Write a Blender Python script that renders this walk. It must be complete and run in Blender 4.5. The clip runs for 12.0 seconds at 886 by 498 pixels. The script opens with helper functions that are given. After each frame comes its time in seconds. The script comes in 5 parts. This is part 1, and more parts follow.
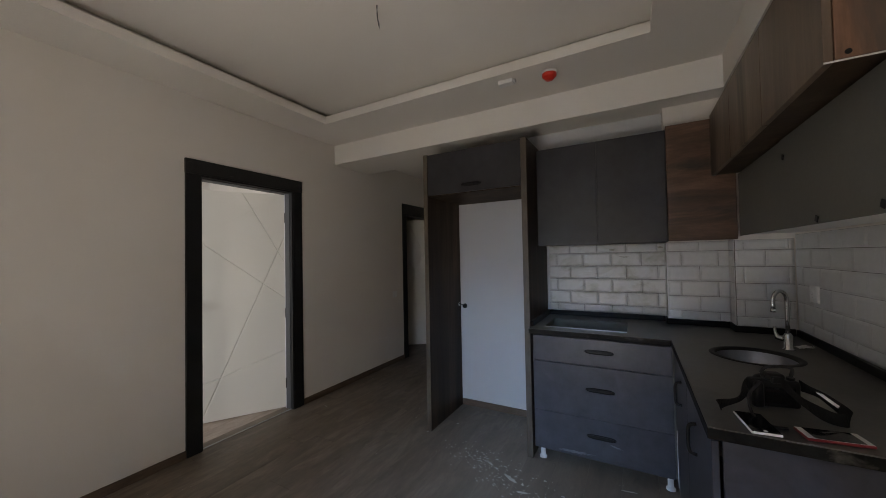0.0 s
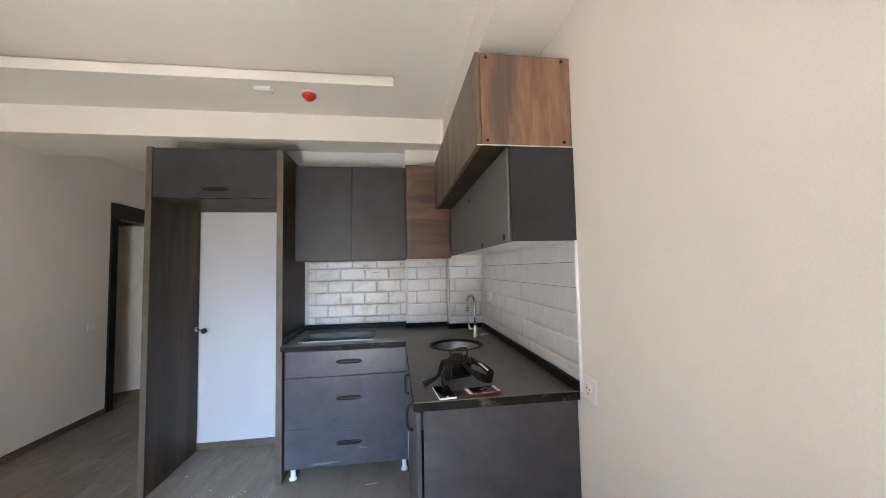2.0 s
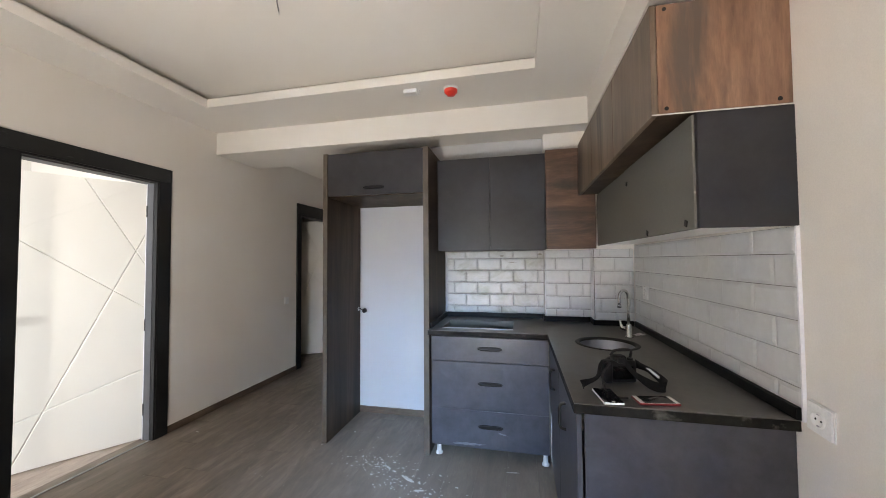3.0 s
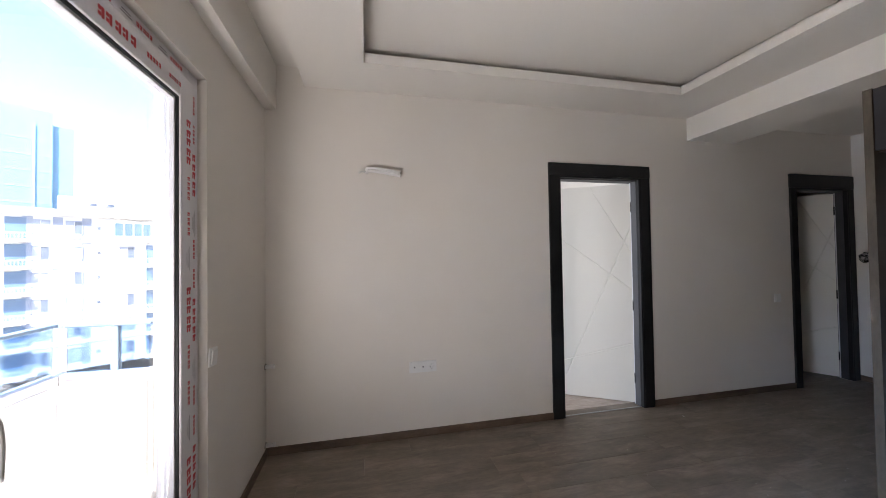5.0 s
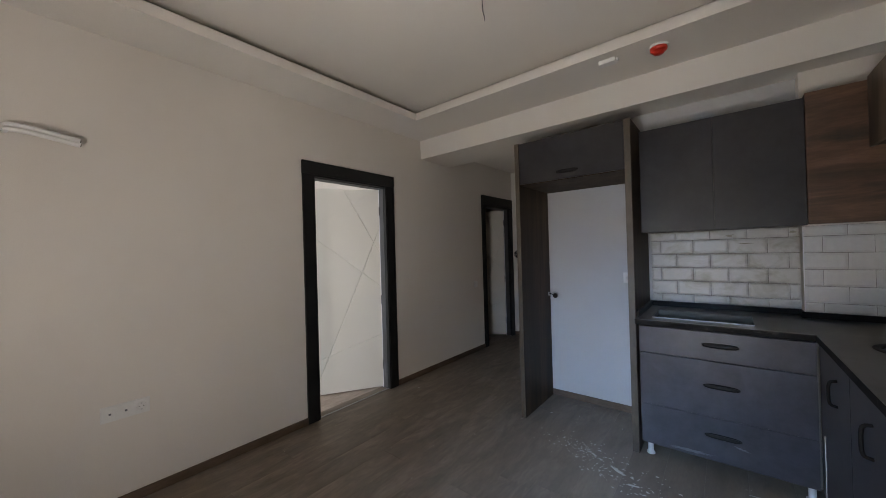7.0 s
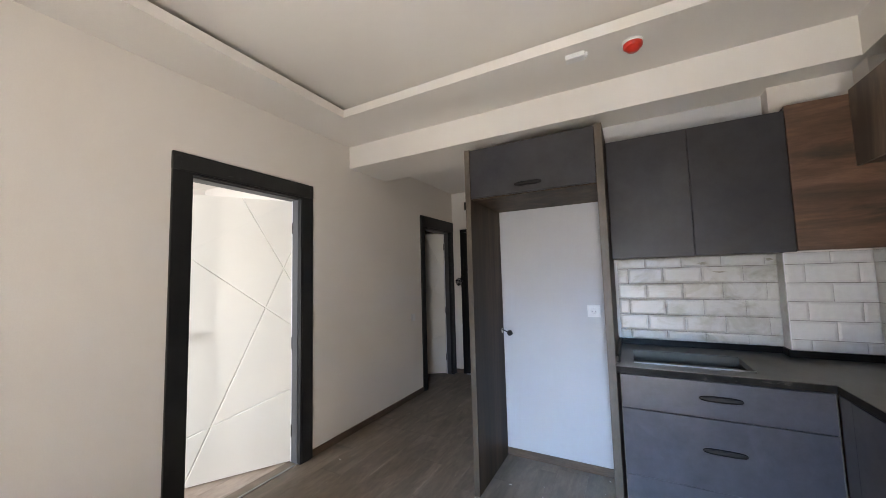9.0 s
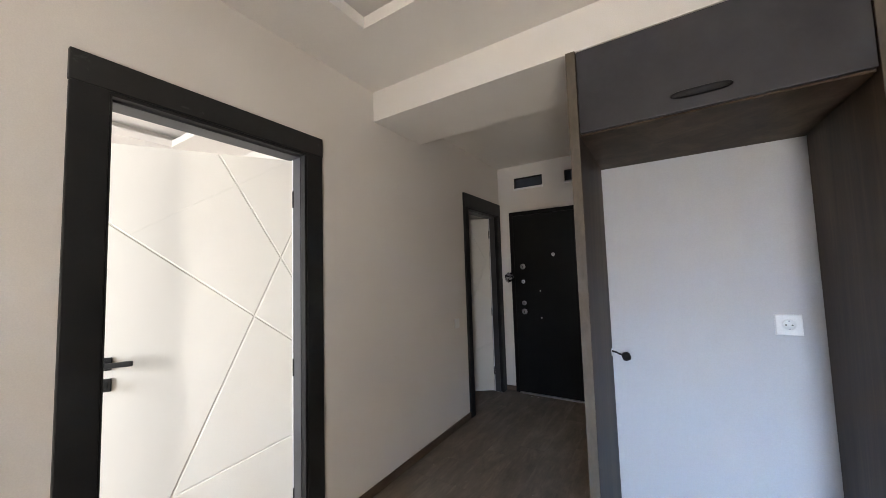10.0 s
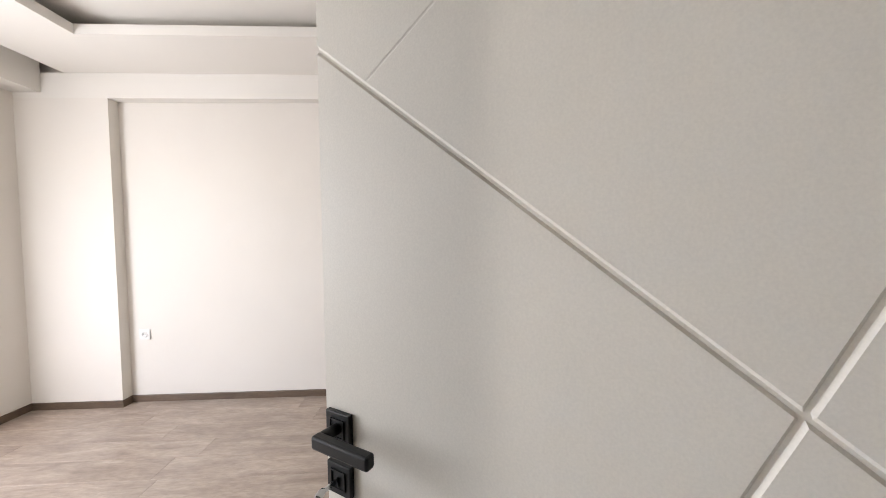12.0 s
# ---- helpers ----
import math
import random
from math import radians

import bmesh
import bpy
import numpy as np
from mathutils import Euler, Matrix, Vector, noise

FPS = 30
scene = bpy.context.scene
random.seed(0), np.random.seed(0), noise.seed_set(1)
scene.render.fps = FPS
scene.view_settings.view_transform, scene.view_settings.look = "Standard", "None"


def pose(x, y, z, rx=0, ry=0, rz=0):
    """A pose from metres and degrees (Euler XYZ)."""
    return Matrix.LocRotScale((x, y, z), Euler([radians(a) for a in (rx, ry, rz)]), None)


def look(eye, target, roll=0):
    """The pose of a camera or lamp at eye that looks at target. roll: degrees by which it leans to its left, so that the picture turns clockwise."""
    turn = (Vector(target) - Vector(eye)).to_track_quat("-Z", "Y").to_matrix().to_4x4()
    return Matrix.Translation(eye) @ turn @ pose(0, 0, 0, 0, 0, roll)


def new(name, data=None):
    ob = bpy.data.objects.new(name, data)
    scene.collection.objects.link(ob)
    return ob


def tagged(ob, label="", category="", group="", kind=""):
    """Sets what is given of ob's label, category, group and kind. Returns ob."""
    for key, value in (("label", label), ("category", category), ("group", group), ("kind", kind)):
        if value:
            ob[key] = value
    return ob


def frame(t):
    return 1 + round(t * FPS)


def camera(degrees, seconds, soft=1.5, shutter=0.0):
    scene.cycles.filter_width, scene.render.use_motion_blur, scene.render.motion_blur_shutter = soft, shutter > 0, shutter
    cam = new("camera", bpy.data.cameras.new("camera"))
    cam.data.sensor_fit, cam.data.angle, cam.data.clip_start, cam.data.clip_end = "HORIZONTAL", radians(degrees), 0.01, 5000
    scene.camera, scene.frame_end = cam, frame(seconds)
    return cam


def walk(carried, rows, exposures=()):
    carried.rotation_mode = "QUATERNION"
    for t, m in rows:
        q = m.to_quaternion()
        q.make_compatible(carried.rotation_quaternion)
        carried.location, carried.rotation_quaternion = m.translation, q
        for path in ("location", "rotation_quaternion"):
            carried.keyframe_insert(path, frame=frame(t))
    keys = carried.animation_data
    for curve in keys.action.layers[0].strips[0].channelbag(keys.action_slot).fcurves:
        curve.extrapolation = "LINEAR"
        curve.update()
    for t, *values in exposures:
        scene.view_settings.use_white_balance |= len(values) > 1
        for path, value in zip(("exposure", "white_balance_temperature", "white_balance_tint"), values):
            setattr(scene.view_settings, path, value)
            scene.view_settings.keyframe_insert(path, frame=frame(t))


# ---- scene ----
# ---------------------------------------------------------------- camera
cam = camera(104.0, 12.0, soft=0.8)
PATH = [
    (0, (0.01, -0.013, 1.38), (-0.958, 1.737, 1.423), -1.1),
    (0.5, (0.068, -0.043, 1.372), (-0.381, 1.905, 1.412), -1.6),
    (1, (0.121, -0.074, 1.368), (0.09, 1.925, 1.413), -0.9),
    (1.5, (0.137, -0.082, 1.369), (0.37, 1.904, 1.426), -0.9),
    (2, (0.121, -0.077, 1.369), (0.39, 1.902, 1.482), -1.2),
    (2.5, (0.076, -0.046, 1.368), (0.254, 1.941, 1.501), -1.1),
    (3, (0.002, -0.046, 1.372), (-0.426, 1.907, 1.437), -0.4),
    (3.5, (-0.066, -0.085, 1.385), (-1.226, 1.544, 1.404), -0.7),
    (3.7, (-0.087, -0.09, 1.366), (-1.463, 1.362, 1.396), -0.9),
    (5.3, (-0.176, -0.277, 1.356), (-2.144, 0.079, 1.413), -1.1),
    (5.5, (-0.185, -0.293, 1.371), (-2.152, 0.061, 1.445), -1.4),
    (6, (-0.209, -0.267, 1.364), (-2.152, 0.202, 1.442), -1.7),
    (6.5, (-0.21, -0.221, 1.362), (-1.904, 0.842, 1.379), -2.0),
    (7, (-0.163, -0.194, 1.359), (-1.427, 1.356, 1.368), -1.6),
    (7.2, (-0.152, -0.188, 1.364), (-1.276, 1.466, 1.376), -1.2),
    (8.8, (-0.44, 0.181, 1.37), (-1.372, 1.943, 1.531), -1.3),
    (9, (-0.534, 0.283, 1.376), (-1.478, 2.04, 1.525), -1.5),
    (9.5, (-0.842, 0.615, 1.366), (-1.814, 2.356, 1.519), -1.9),
    (10, (-1.196, 0.971, 1.355), (-2.257, 2.662, 1.489), -1.8),
    (10.5, (-1.589, 1.278, 1.345), (-2.905, 2.784, 1.382), -0.6),
    (11, (-2.002, 1.484, 1.342), (-3.594, 2.694, 1.334), -1.0),
    (11.5, (-2.383, 1.609, 1.347), (-4.267, 2.275, 1.264), -1.4),
    (12, (-2.676, 1.63, 1.33), (-4.672, 1.719, 1.247), -0.7),
]
EXPOSURES = [(0.0, 1.27, 7500, 15), (0.3, 1.42, 7500, 15), (0.6, 2.2, 7350, 15), (0.9, 2.65, 7300, 14), (1.2, 3.0, 7250, 14), (2.0, 3.05, 7250, 14), (2.5, 3.05, 7200, 14), (3.0, 2.9, 7250, 14), (3.7, 3.05, 7000, 14),
             (4.4, 2.65, 6850, 16), (5.0, 2.2, 6650, 16), (5.5, 2.1, 6550, 16), (6.0, 1.68, 6550, 16), (6.5, 1.37, 7100, 14), (7.0, 1.66, 7250, 15), (7.2, 1.85, 7250, 15),
             (8.0, 2.6, 7250, 15), (8.8, 2.75, 7200, 15), (9.5, 2.82, 7300, 15), (10.0, 2.8, 7300, 15), (10.5, 2.8, 7350, 15), (11.0, 2.62, 7250, 16), (11.5, 2.35, 7250, 17), (12.0, 1.9, 7300, 17)]
walk(cam, [(t, look(e, g, r)) for t, e, g, r in PATH], EXPOSURES)

# ---------------------------------------------------------------- world and lights
world = bpy.data.worlds.new("sky")
scene.world = world
world.use_nodes = True
wt = world.node_tree
sky = wt.nodes.new("ShaderNodeTexSky")
sky.sky_type = "NISHITA"
sky.sun_disc = False
sky.sun_elevation = radians(52)
sky.sun_rotation = radians(95)
sky.air_density = 1.0
sky.dust_density = 1.2
wt.links.new(sky.outputs[0], wt.nodes["Background"].inputs[0])
wt.nodes["Background"].inputs[1].default_value = 0.15

sun = new("sun", bpy.data.lights.new("sun", "SUN"))
sun.data.energy = 5.0
sun.data.angle = radians(0.53)
sun.data.color = (1.0, 0.95, 0.88)
sun.matrix_world = look((20 * math.sin(radians(95)), 20 * math.cos(radians(95)), 25.6), (0, 0, 0))


def window_light(name, eye, target, sx, sz, watts, colour, spread=180):
    """Sky light standing in a window's opening."""
    lamp = new(name, bpy.data.lights.new(name, "AREA"))
    lamp.data.shape = "RECTANGLE"
    lamp.data.size, lamp.data.size_y = sx, sz
    lamp.data.energy = watts
    lamp.data.color = colour
    lamp.data.spread = radians(spread)
    lamp.matrix_world = look(eye, target)
    return lamp


window_light("bedroom_window_light", (-3.60, -1.52, 1.30), (-3.75, 0.0, 1.12), 1.25, 1.6, 23.0, (0.75, 0.865, 1.0))
# sky light falling in under the balcony above, and sunlit balcony light thrown up, both through the second sash
window_light("living_sky_light", (-0.46, -1.06, 1.42), (-0.62, 0.44, 0.78), 0.62, 0.55, 2.0, (0.30, 0.57, 1.0), 50)
window_light("living_balcony_light", (-0.46, -1.08, 0.50), (-1.30, 0.10, 2.45), 0.64, 0.55, 7.2, (1.0, 0.985, 0.96), 150)

# ---------------------------------------------------------------- materials


def nodes_of(name, rough=0.5, metal=0.0):
    m = bpy.data.materials.new(name)
    m.use_nodes = True
    nt = m.node_tree
    b = nt.nodes["Principled BSDF"]
    b.inputs["Roughness"].default_value = rough
    b.inputs["Metallic"].default_value = metal
    return m, nt, b


def world_coords(nt, scale=(1, 1, 1)):
    g = nt.nodes.new("ShaderNodeNewGeometry")
    mp = nt.nodes.new("ShaderNodeMapping")
    mp.inputs["Scale"].default_value = scale
    nt.links.new(g.outputs["Position"], mp.inputs["Vector"])
    return mp.outputs[0]


def noise_node(nt, vec, scale, detail=4.0, rough=0.55, distort=0.0):
    n = nt.nodes.new("ShaderNodeTexNoise")
    n.inputs["Scale"].default_value = scale
    n.inputs["Detail"].default_value = detail
    n.inputs["Roughness"].default_value = rough
    n.inputs["Distortion"].default_value = distort
    nt.links.new(vec, n.inputs["Vector"])
    return n.outputs["Fac"]


def ramp(nt, fac, stops):
    r = nt.nodes.new("ShaderNodeValToRGB")
    e = r.color_ramp.elements
    e[0].position, e[0].color = stops[0][0], (*stops[0][1], 1)
    e[1].position, e[1].color = stops[-1][0], (*stops[-1][1], 1)
    for p, c in stops[1:-1]:
        k = e.new(p)
        k.color = (*c, 1)
    nt.links.new(fac, r.inputs[0])
    return r.outputs[0]


def mixed(nt, fac, a, b, mode="MIX"):
    m = nt.nodes.new("ShaderNodeMix")
    m.data_type, m.blend_type = "RGBA", mode
    if isinstance(fac, float):
        m.inputs[0].default_value = fac
    else:
        nt.links.new(fac, m.inputs[0])
    for sock, v in ((m.inputs[6], a), (m.inputs[7], b)):
        if isinstance(v, tuple):
            sock.default_value = (*v, 1)
        else:
            nt.links.new(v, sock)
    return m.outputs[2]


def bump(nt, b, height, strength=0.2, distance=0.002):
    n = nt.nodes.new("ShaderNodeBump")
    n.inputs["Strength"].default_value = strength
    n.inputs["Distance"].default_value = distance
    nt.links.new(height, n.inputs["Height"])
    nt.links.new(n.outputs[0], b.inputs["Normal"])


def grained(name, lo, hi, rough=0.5, metal=0.0, coarse=1.5, fine=60.0, bump_strength=0.1, dist=0.001, stretch=(1, 1, 1), spec=None, stain=None):
    """A surface with broad clouding and fine grain between two close colours."""
    m, nt, b = nodes_of(name, rough, metal)
    v = world_coords(nt, stretch)
    big = noise_node(nt, v, coarse, 3)
    small = noise_node(nt, v, fine, 3)
    c1 = ramp(nt, big, [(0.3, lo), (0.7, hi)])
    c2 = ramp(nt, small, [(0.3, (0.93, 0.93, 0.93)), (0.7, (1, 1, 1))])
    c = mixed(nt, 1.0, c1, c2, "MULTIPLY")
    if stain:
        s = noise_node(nt, world_coords(nt, stain[3]), stain[0], 5, 0.65, 0.8)
        c = mixed(nt, ramp(nt, s, [(stain[1], (0, 0, 0)), (stain[1] + 0.22, (1, 1, 1))]), c, stain[2])
    nt.links.new(c, b.inputs["Base Color"])
    r = nt.nodes.new("ShaderNodeMapRange")
    r.inputs["To Min"].default_value, r.inputs["To Max"].default_value = max(0.02, rough - 0.07), min(1, rough + 0.07)
    nt.links.new(big, r.inputs["Value"])
    nt.links.new(r.outputs[0], b.inputs["Roughness"])
    if bump_strength:
        bump(nt, b, small, bump_strength, dist)
    if spec is not None:
        b.inputs["Specular IOR Level"].default_value = spec
    return m


def timber(name, dark, mid, light, rough=0.45, stretch=(6, 6, 0.7), random_by_piece=False, stain=None, dust=None, coarse=1.3, film=None, spec=None):
    """Wood decor: long grain, broad tone changes, optional stains and dust."""
    m, nt, b = nodes_of(name, rough)
    v = world_coords(nt, stretch)
    if random_by_piece:
        oi = nt.nodes.new("ShaderNodeObjectInfo")
        add = nt.nodes.new("ShaderNodeVectorMath")
        sc = nt.nodes.new("ShaderNodeMath")
        sc.operation = "MULTIPLY"
        sc.inputs[1].default_value = 37.0
        nt.links.new(oi.outputs["Random"], sc.inputs[0])
        cb = nt.nodes.new("ShaderNodeCombineXYZ")
        nt.links.new(sc.outputs[0], cb.inputs[0])
        nt.links.new(sc.outputs[0], cb.inputs[1])
        nt.links.new(v, add.inputs[0])
        nt.links.new(cb.outputs[0], add.inputs[1])
        v = add.outputs[0]
    broad = noise_node(nt, v, coarse, 5, 0.6, 0.6)
    fine = noise_node(nt, v, 14, 6, 0.65, 0.3)
    c = ramp(nt, broad, [(0.28, dark), (0.5, mid), (0.72, light)])
    c = mixed(nt, 1.0, c, ramp(nt, fine, [(0.3, (0.72, 0.72, 0.72)), (0.62, (1, 1, 1))]), "MULTIPLY")
    if random_by_piece:
        c = mixed(nt, 1.0, c, ramp(nt, oi.outputs["Random"], [(0.0, (0.90, 0.89, 0.88)), (1.0, (1, 1, 1))]), "MULTIPLY")
    w = world_coords(nt)
    if stain:
        s = noise_node(nt, world_coords(nt, stain[3]) if len(stain) > 3 else w, stain[0], 5, 0.6, 0.8)
        c = mixed(nt, ramp(nt, s, [(stain[1], (0, 0, 0)), (stain[1] + 0.16, (1, 1, 1))]), c, stain[2])
    if dust:
        d = noise_node(nt, w, dust[0], 6, 0.7)
        c = mixed(nt, ramp(nt, d, [(0.35, (dust[1],) * 3), (0.7, (dust[2],) * 3)]), c, dust[3])
    if film:
        # a trodden cement film with a ragged edge, centred on a spot of the floor
        sep = nt.nodes.new("ShaderNodeVectorMath")
        sep.operation = "DISTANCE"
        nt.links.new(w, sep.inputs[0])
        sep.inputs[1].default_value = film[0]
        edge = nt.nodes.new("ShaderNodeMath")
        edge.operation = "MULTIPLY_ADD"
        nt.links.new(noise_node(nt, w, 2.6, 6, 0.7), edge.inputs[0])
        edge.inputs[1].default_value = 1.3
        nt.links.new(sep.outputs["Value"], edge.inputs[2])
        c = mixed(nt, scaled_mask(nt, edge.outputs[0], film[2], film[1]), c, film[3])
    nt.links.new(c, b.inputs["Base Color"])
    bump(nt, b, fine, 0.08, 0.001)
    if spec is not None:
        b.inputs["Specular IOR Level"].default_value = spec
    return m


def scaled_mask(nt, value, reach, most):
    """Falls from most to nothing as value runs from 0.45 to 1 of reach."""
    r = nt.nodes.new("ShaderNodeMapRange")
    r.inputs["From Min"].default_value, r.inputs["From Max"].default_value = reach * 0.45, reach
    r.inputs["To Min"].default_value, r.inputs["To Max"].default_value = most, 0.0
    nt.links.new(value, r.inputs["Value"])
    return r.outputs[0]


def glassy(name, tint, rough=0.0):
    m, nt, b = nodes_of(name, rough)
    b.inputs["Base Color"].default_value = (*tint, 1)
    b.inputs["Transmission Weight"].default_value = 1.0
    b.inputs["IOR"].default_value = 1.45
    return m


PAINT = grained("wall_paint", (0.71, 0.665, 0.61), (0.77, 0.725, 0.67), 0.75, coarse=0.8, fine=240, bump_strength=0.18, dist=0.0006, spec=0.3)
CEIL = grained("ceiling_paint", (0.76, 0.725, 0.675), (0.81, 0.775, 0.725), 0.85, coarse=0.7, fine=200, bump_strength=0.1, dist=0.0005, spec=0.2)
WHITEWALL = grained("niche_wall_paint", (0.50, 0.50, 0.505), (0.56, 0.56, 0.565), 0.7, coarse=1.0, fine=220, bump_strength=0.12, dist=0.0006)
BLACK = grained("black_door_lacquer", (0.007, 0.0075, 0.008), (0.012, 0.0125, 0.013), 0.45, coarse=3, fine=90, bump_strength=0.05, spec=0.35)
STEELBLACK = grained("matt_black_steel_door", (0.005, 0.005, 0.0053), (0.008, 0.008, 0.0083), 0.62, coarse=3, fine=90, bump_strength=0.05, spec=0.15)
CASING_BLACK = grained("dusty_black_casing", (0.008, 0.0085, 0.0095), (0.015, 0.016, 0.017), 0.5, coarse=5, fine=120, bump_strength=0.05, spec=0.35)
CASING_SCUFFED = timber("scuffed_black_casing", (0.008, 0.0085, 0.0095), (0.011, 0.012, 0.013), (0.015, 0.016, 0.017), 0.5, (1, 1, 1), stain=(16.0, 0.66, (0.075, 0.08, 0.08)))
LINING = grained("grey_black_lining", (0.052, 0.053, 0.058), (0.075, 0.076, 0.083), 0.45, coarse=3, fine=90, bump_strength=0.03)
LEAFWHITE = grained("white_lacquer_leaf", (0.735, 0.70, 0.63), (0.775, 0.74, 0.67), 0.50, coarse=0.9, fine=300, bump_strength=0.03, dist=0.0003, spec=0.35)
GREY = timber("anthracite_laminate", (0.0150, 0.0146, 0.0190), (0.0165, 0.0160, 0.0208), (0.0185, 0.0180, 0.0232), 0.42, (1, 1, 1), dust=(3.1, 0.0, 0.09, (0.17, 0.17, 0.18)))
# scuffs and dust, on a base lifted above GREY for light on lower fronts
GREY_SCUFFED_LIT = timber("scuffed_lit_anthracite_laminate", (0.038, 0.038, 0.048), (0.043, 0.043, 0.054), (0.049, 0.049, 0.061), 0.34, (1, 1, 1), stain=(3.2, 0.60, (0.060, 0.061, 0.074)), dust=(9.0, 0.0, 0.16, (0.17, 0.17, 0.18)))
GREYRAW = grained("greenish_grey_board", (0.12, 0.115, 0.10), (0.145, 0.14, 0.122), 0.6, coarse=2, fine=60)
WALNUT = timber("reddish_walnut_decor", (0.125, 0.064, 0.040), (0.235, 0.125, 0.078), (0.34, 0.192, 0.125), 0.42, (7.0, 7.0, 1.1), stain=(5.5, 0.50, (0.100, 0.070, 0.054), (1, 1, 0.22)), coarse=1.5)
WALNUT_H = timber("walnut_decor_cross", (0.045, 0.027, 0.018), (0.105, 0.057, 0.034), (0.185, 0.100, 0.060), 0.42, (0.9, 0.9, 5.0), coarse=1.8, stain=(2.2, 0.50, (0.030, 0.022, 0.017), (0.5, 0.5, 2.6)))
WALNUT_F = timber("brown_walnut_front", (0.095, 0.066, 0.048), (0.170, 0.122, 0.089), (0.26, 0.192, 0.140), 0.42, (3.0, 3.0, 0.35), stain=(4.0, 0.50, (0.060, 0.045, 0.035), (1, 1, 0.16)))
PANELWOOD = timber("dark_brown_side_panel", (0.020, 0.0125, 0.0075), (0.050, 0.032, 0.0195), (0.105, 0.070, 0.044), 0.5, (5, 5, 0.35), spec=0.22)
EDGEBAND = timber("olive_brown_edge_band", (0.070, 0.056, 0.040), (0.095, 0.076, 0.056), (0.125, 0.102, 0.078), 0.5, (4, 4, 1.5))
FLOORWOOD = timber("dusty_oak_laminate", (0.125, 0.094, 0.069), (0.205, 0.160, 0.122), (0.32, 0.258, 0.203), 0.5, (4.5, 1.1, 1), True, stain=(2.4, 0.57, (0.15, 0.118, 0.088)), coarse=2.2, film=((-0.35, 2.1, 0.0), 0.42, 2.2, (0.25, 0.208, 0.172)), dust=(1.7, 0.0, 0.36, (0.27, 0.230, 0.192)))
# same laminate, lightened so its colour carries the bedroom's brighter light
FLOORBRIGHT = timber("brightened_oak_laminate", (0.29, 0.220, 0.175), (0.42, 0.330, 0.268), (0.55, 0.450, 0.375), 0.42, (4.5, 1.1, 1), True, coarse=2.2, dust=(1.7, 0.0, 0.25, (0.45, 0.40, 0.35)))
BASEWOOD = timber("brown_baseboard", (0.095, 0.062, 0.042), (0.130, 0.088, 0.060), (0.17, 0.115, 0.080), 0.45, (2, 2, 9))
TOPSTONE = timber("dusty_black_worktop", (0.05, 0.049, 0.047), (0.075, 0.073, 0.069), (0.10, 0.097, 0.092), 0.38, (2, 2, 2), dust=(2.5, 0.08, 0.42, (0.15, 0.14, 0.125)))
TOPEDGE = timber("worn_worktop_edge", (0.003, 0.003, 0.003), (0.004, 0.004, 0.004), (0.007, 0.007, 0.0065), 0.55, (6, 6, 3), stain=(11.0, 0.58, (0.10, 0.094, 0.082)), dust=(8, 0.0, 0.10, (0.16, 0.15, 0.13)), spec=0.12)
UPSTAND = grained("black_upstand", (0.004, 0.004, 0.0045), (0.007, 0.007, 0.0075), 0.4, coarse=4, fine=80, spec=0.2)
TILE = grained("white_glazed_tile", (0.57, 0.565, 0.555), (0.64, 0.635, 0.625), 0.30, coarse=1.6, fine=40, bump_strength=0.02, stain=(7.0, 0.66, (0.47, 0.45, 0.40), (1.0, 1.0, 1.8)))
# grime stains, plus a darker olive base for shade below the wall cabinet
TILE_STAINED_SHADED = grained("grimy_shaded_tile", (0.52, 0.51, 0.48), (0.60, 0.59, 0.56), 0.34, coarse=1.6, fine=40, bump_strength=0.02, stain=(4.2, 0.50, (0.33, 0.305, 0.235), (1.0, 1.0, 1.5)))
GRIME = grained("olive_cement_grime", (0.26, 0.245, 0.195), (0.40, 0.38, 0.31), 0.9, coarse=25, fine=200)
SCUFF = grained("pale_scuff", (0.10, 0.105, 0.125), (0.17, 0.18, 0.20), 0.6, coarse=14, fine=160)
GROUT = grained("dirty_grout", (0.075, 0.07, 0.06), (0.15, 0.14, 0.12), 0.9, coarse=6, fine=90)
PVC = grained("white_pvc", (0.76, 0.75, 0.77), (0.80, 0.79, 0.81), 0.35, coarse=2, fine=150, bump_strength=0.02)
PLASTIC = grained("white_plastic", (0.74, 0.735, 0.72), (0.80, 0.795, 0.78), 0.35, coarse=8, fine=150, bump_strength=0.02)
DARKHOLE = grained("dark_hole", (0.008, 0.008, 0.008), (0.015, 0.015, 0.015), 0.9)
DUCTBLUE = grained("dark_blue_duct_depth", (0.020, 0.027, 0.042), (0.034, 0.044, 0.066), 0.5, coarse=9, fine=90)
RED = grained("red_plastic", (0.52, 0.025, 0.012), (0.62, 0.035, 0.018), 0.35, coarse=8, fine=80, bump_strength=0.02)
INKRED = grained("red_print", (0.50, 0.028, 0.04), (0.56, 0.035, 0.05), 0.5, coarse=8, fine=80, bump_strength=0)
INKGREY = grained("grey_print", (0.12, 0.12, 0.14), (0.17, 0.17, 0.19), 0.5, coarse=8, fine=80, bump_strength=0)
CHROME = grained("chrome", (0.58, 0.58, 0.58), (0.66, 0.66, 0.66), 0.15, 1.0, coarse=8, fine=120, bump_strength=0.01)
STEEL = grained("brushed_steel", (0.40, 0.40, 0.41), (0.50, 0.50, 0.51), 0.32, 1.0, coarse=5, fine=160, bump_strength=0.04)
# STEEL darkened and blued to hold the shade inside the sink
SHADEDSTEEL = grained("shaded_steel_bowl", (0.26, 0.28, 0.33), (0.34, 0.36, 0.42), 0.30, 1.0, coarse=5, fine=160, bump_strength=0.04)
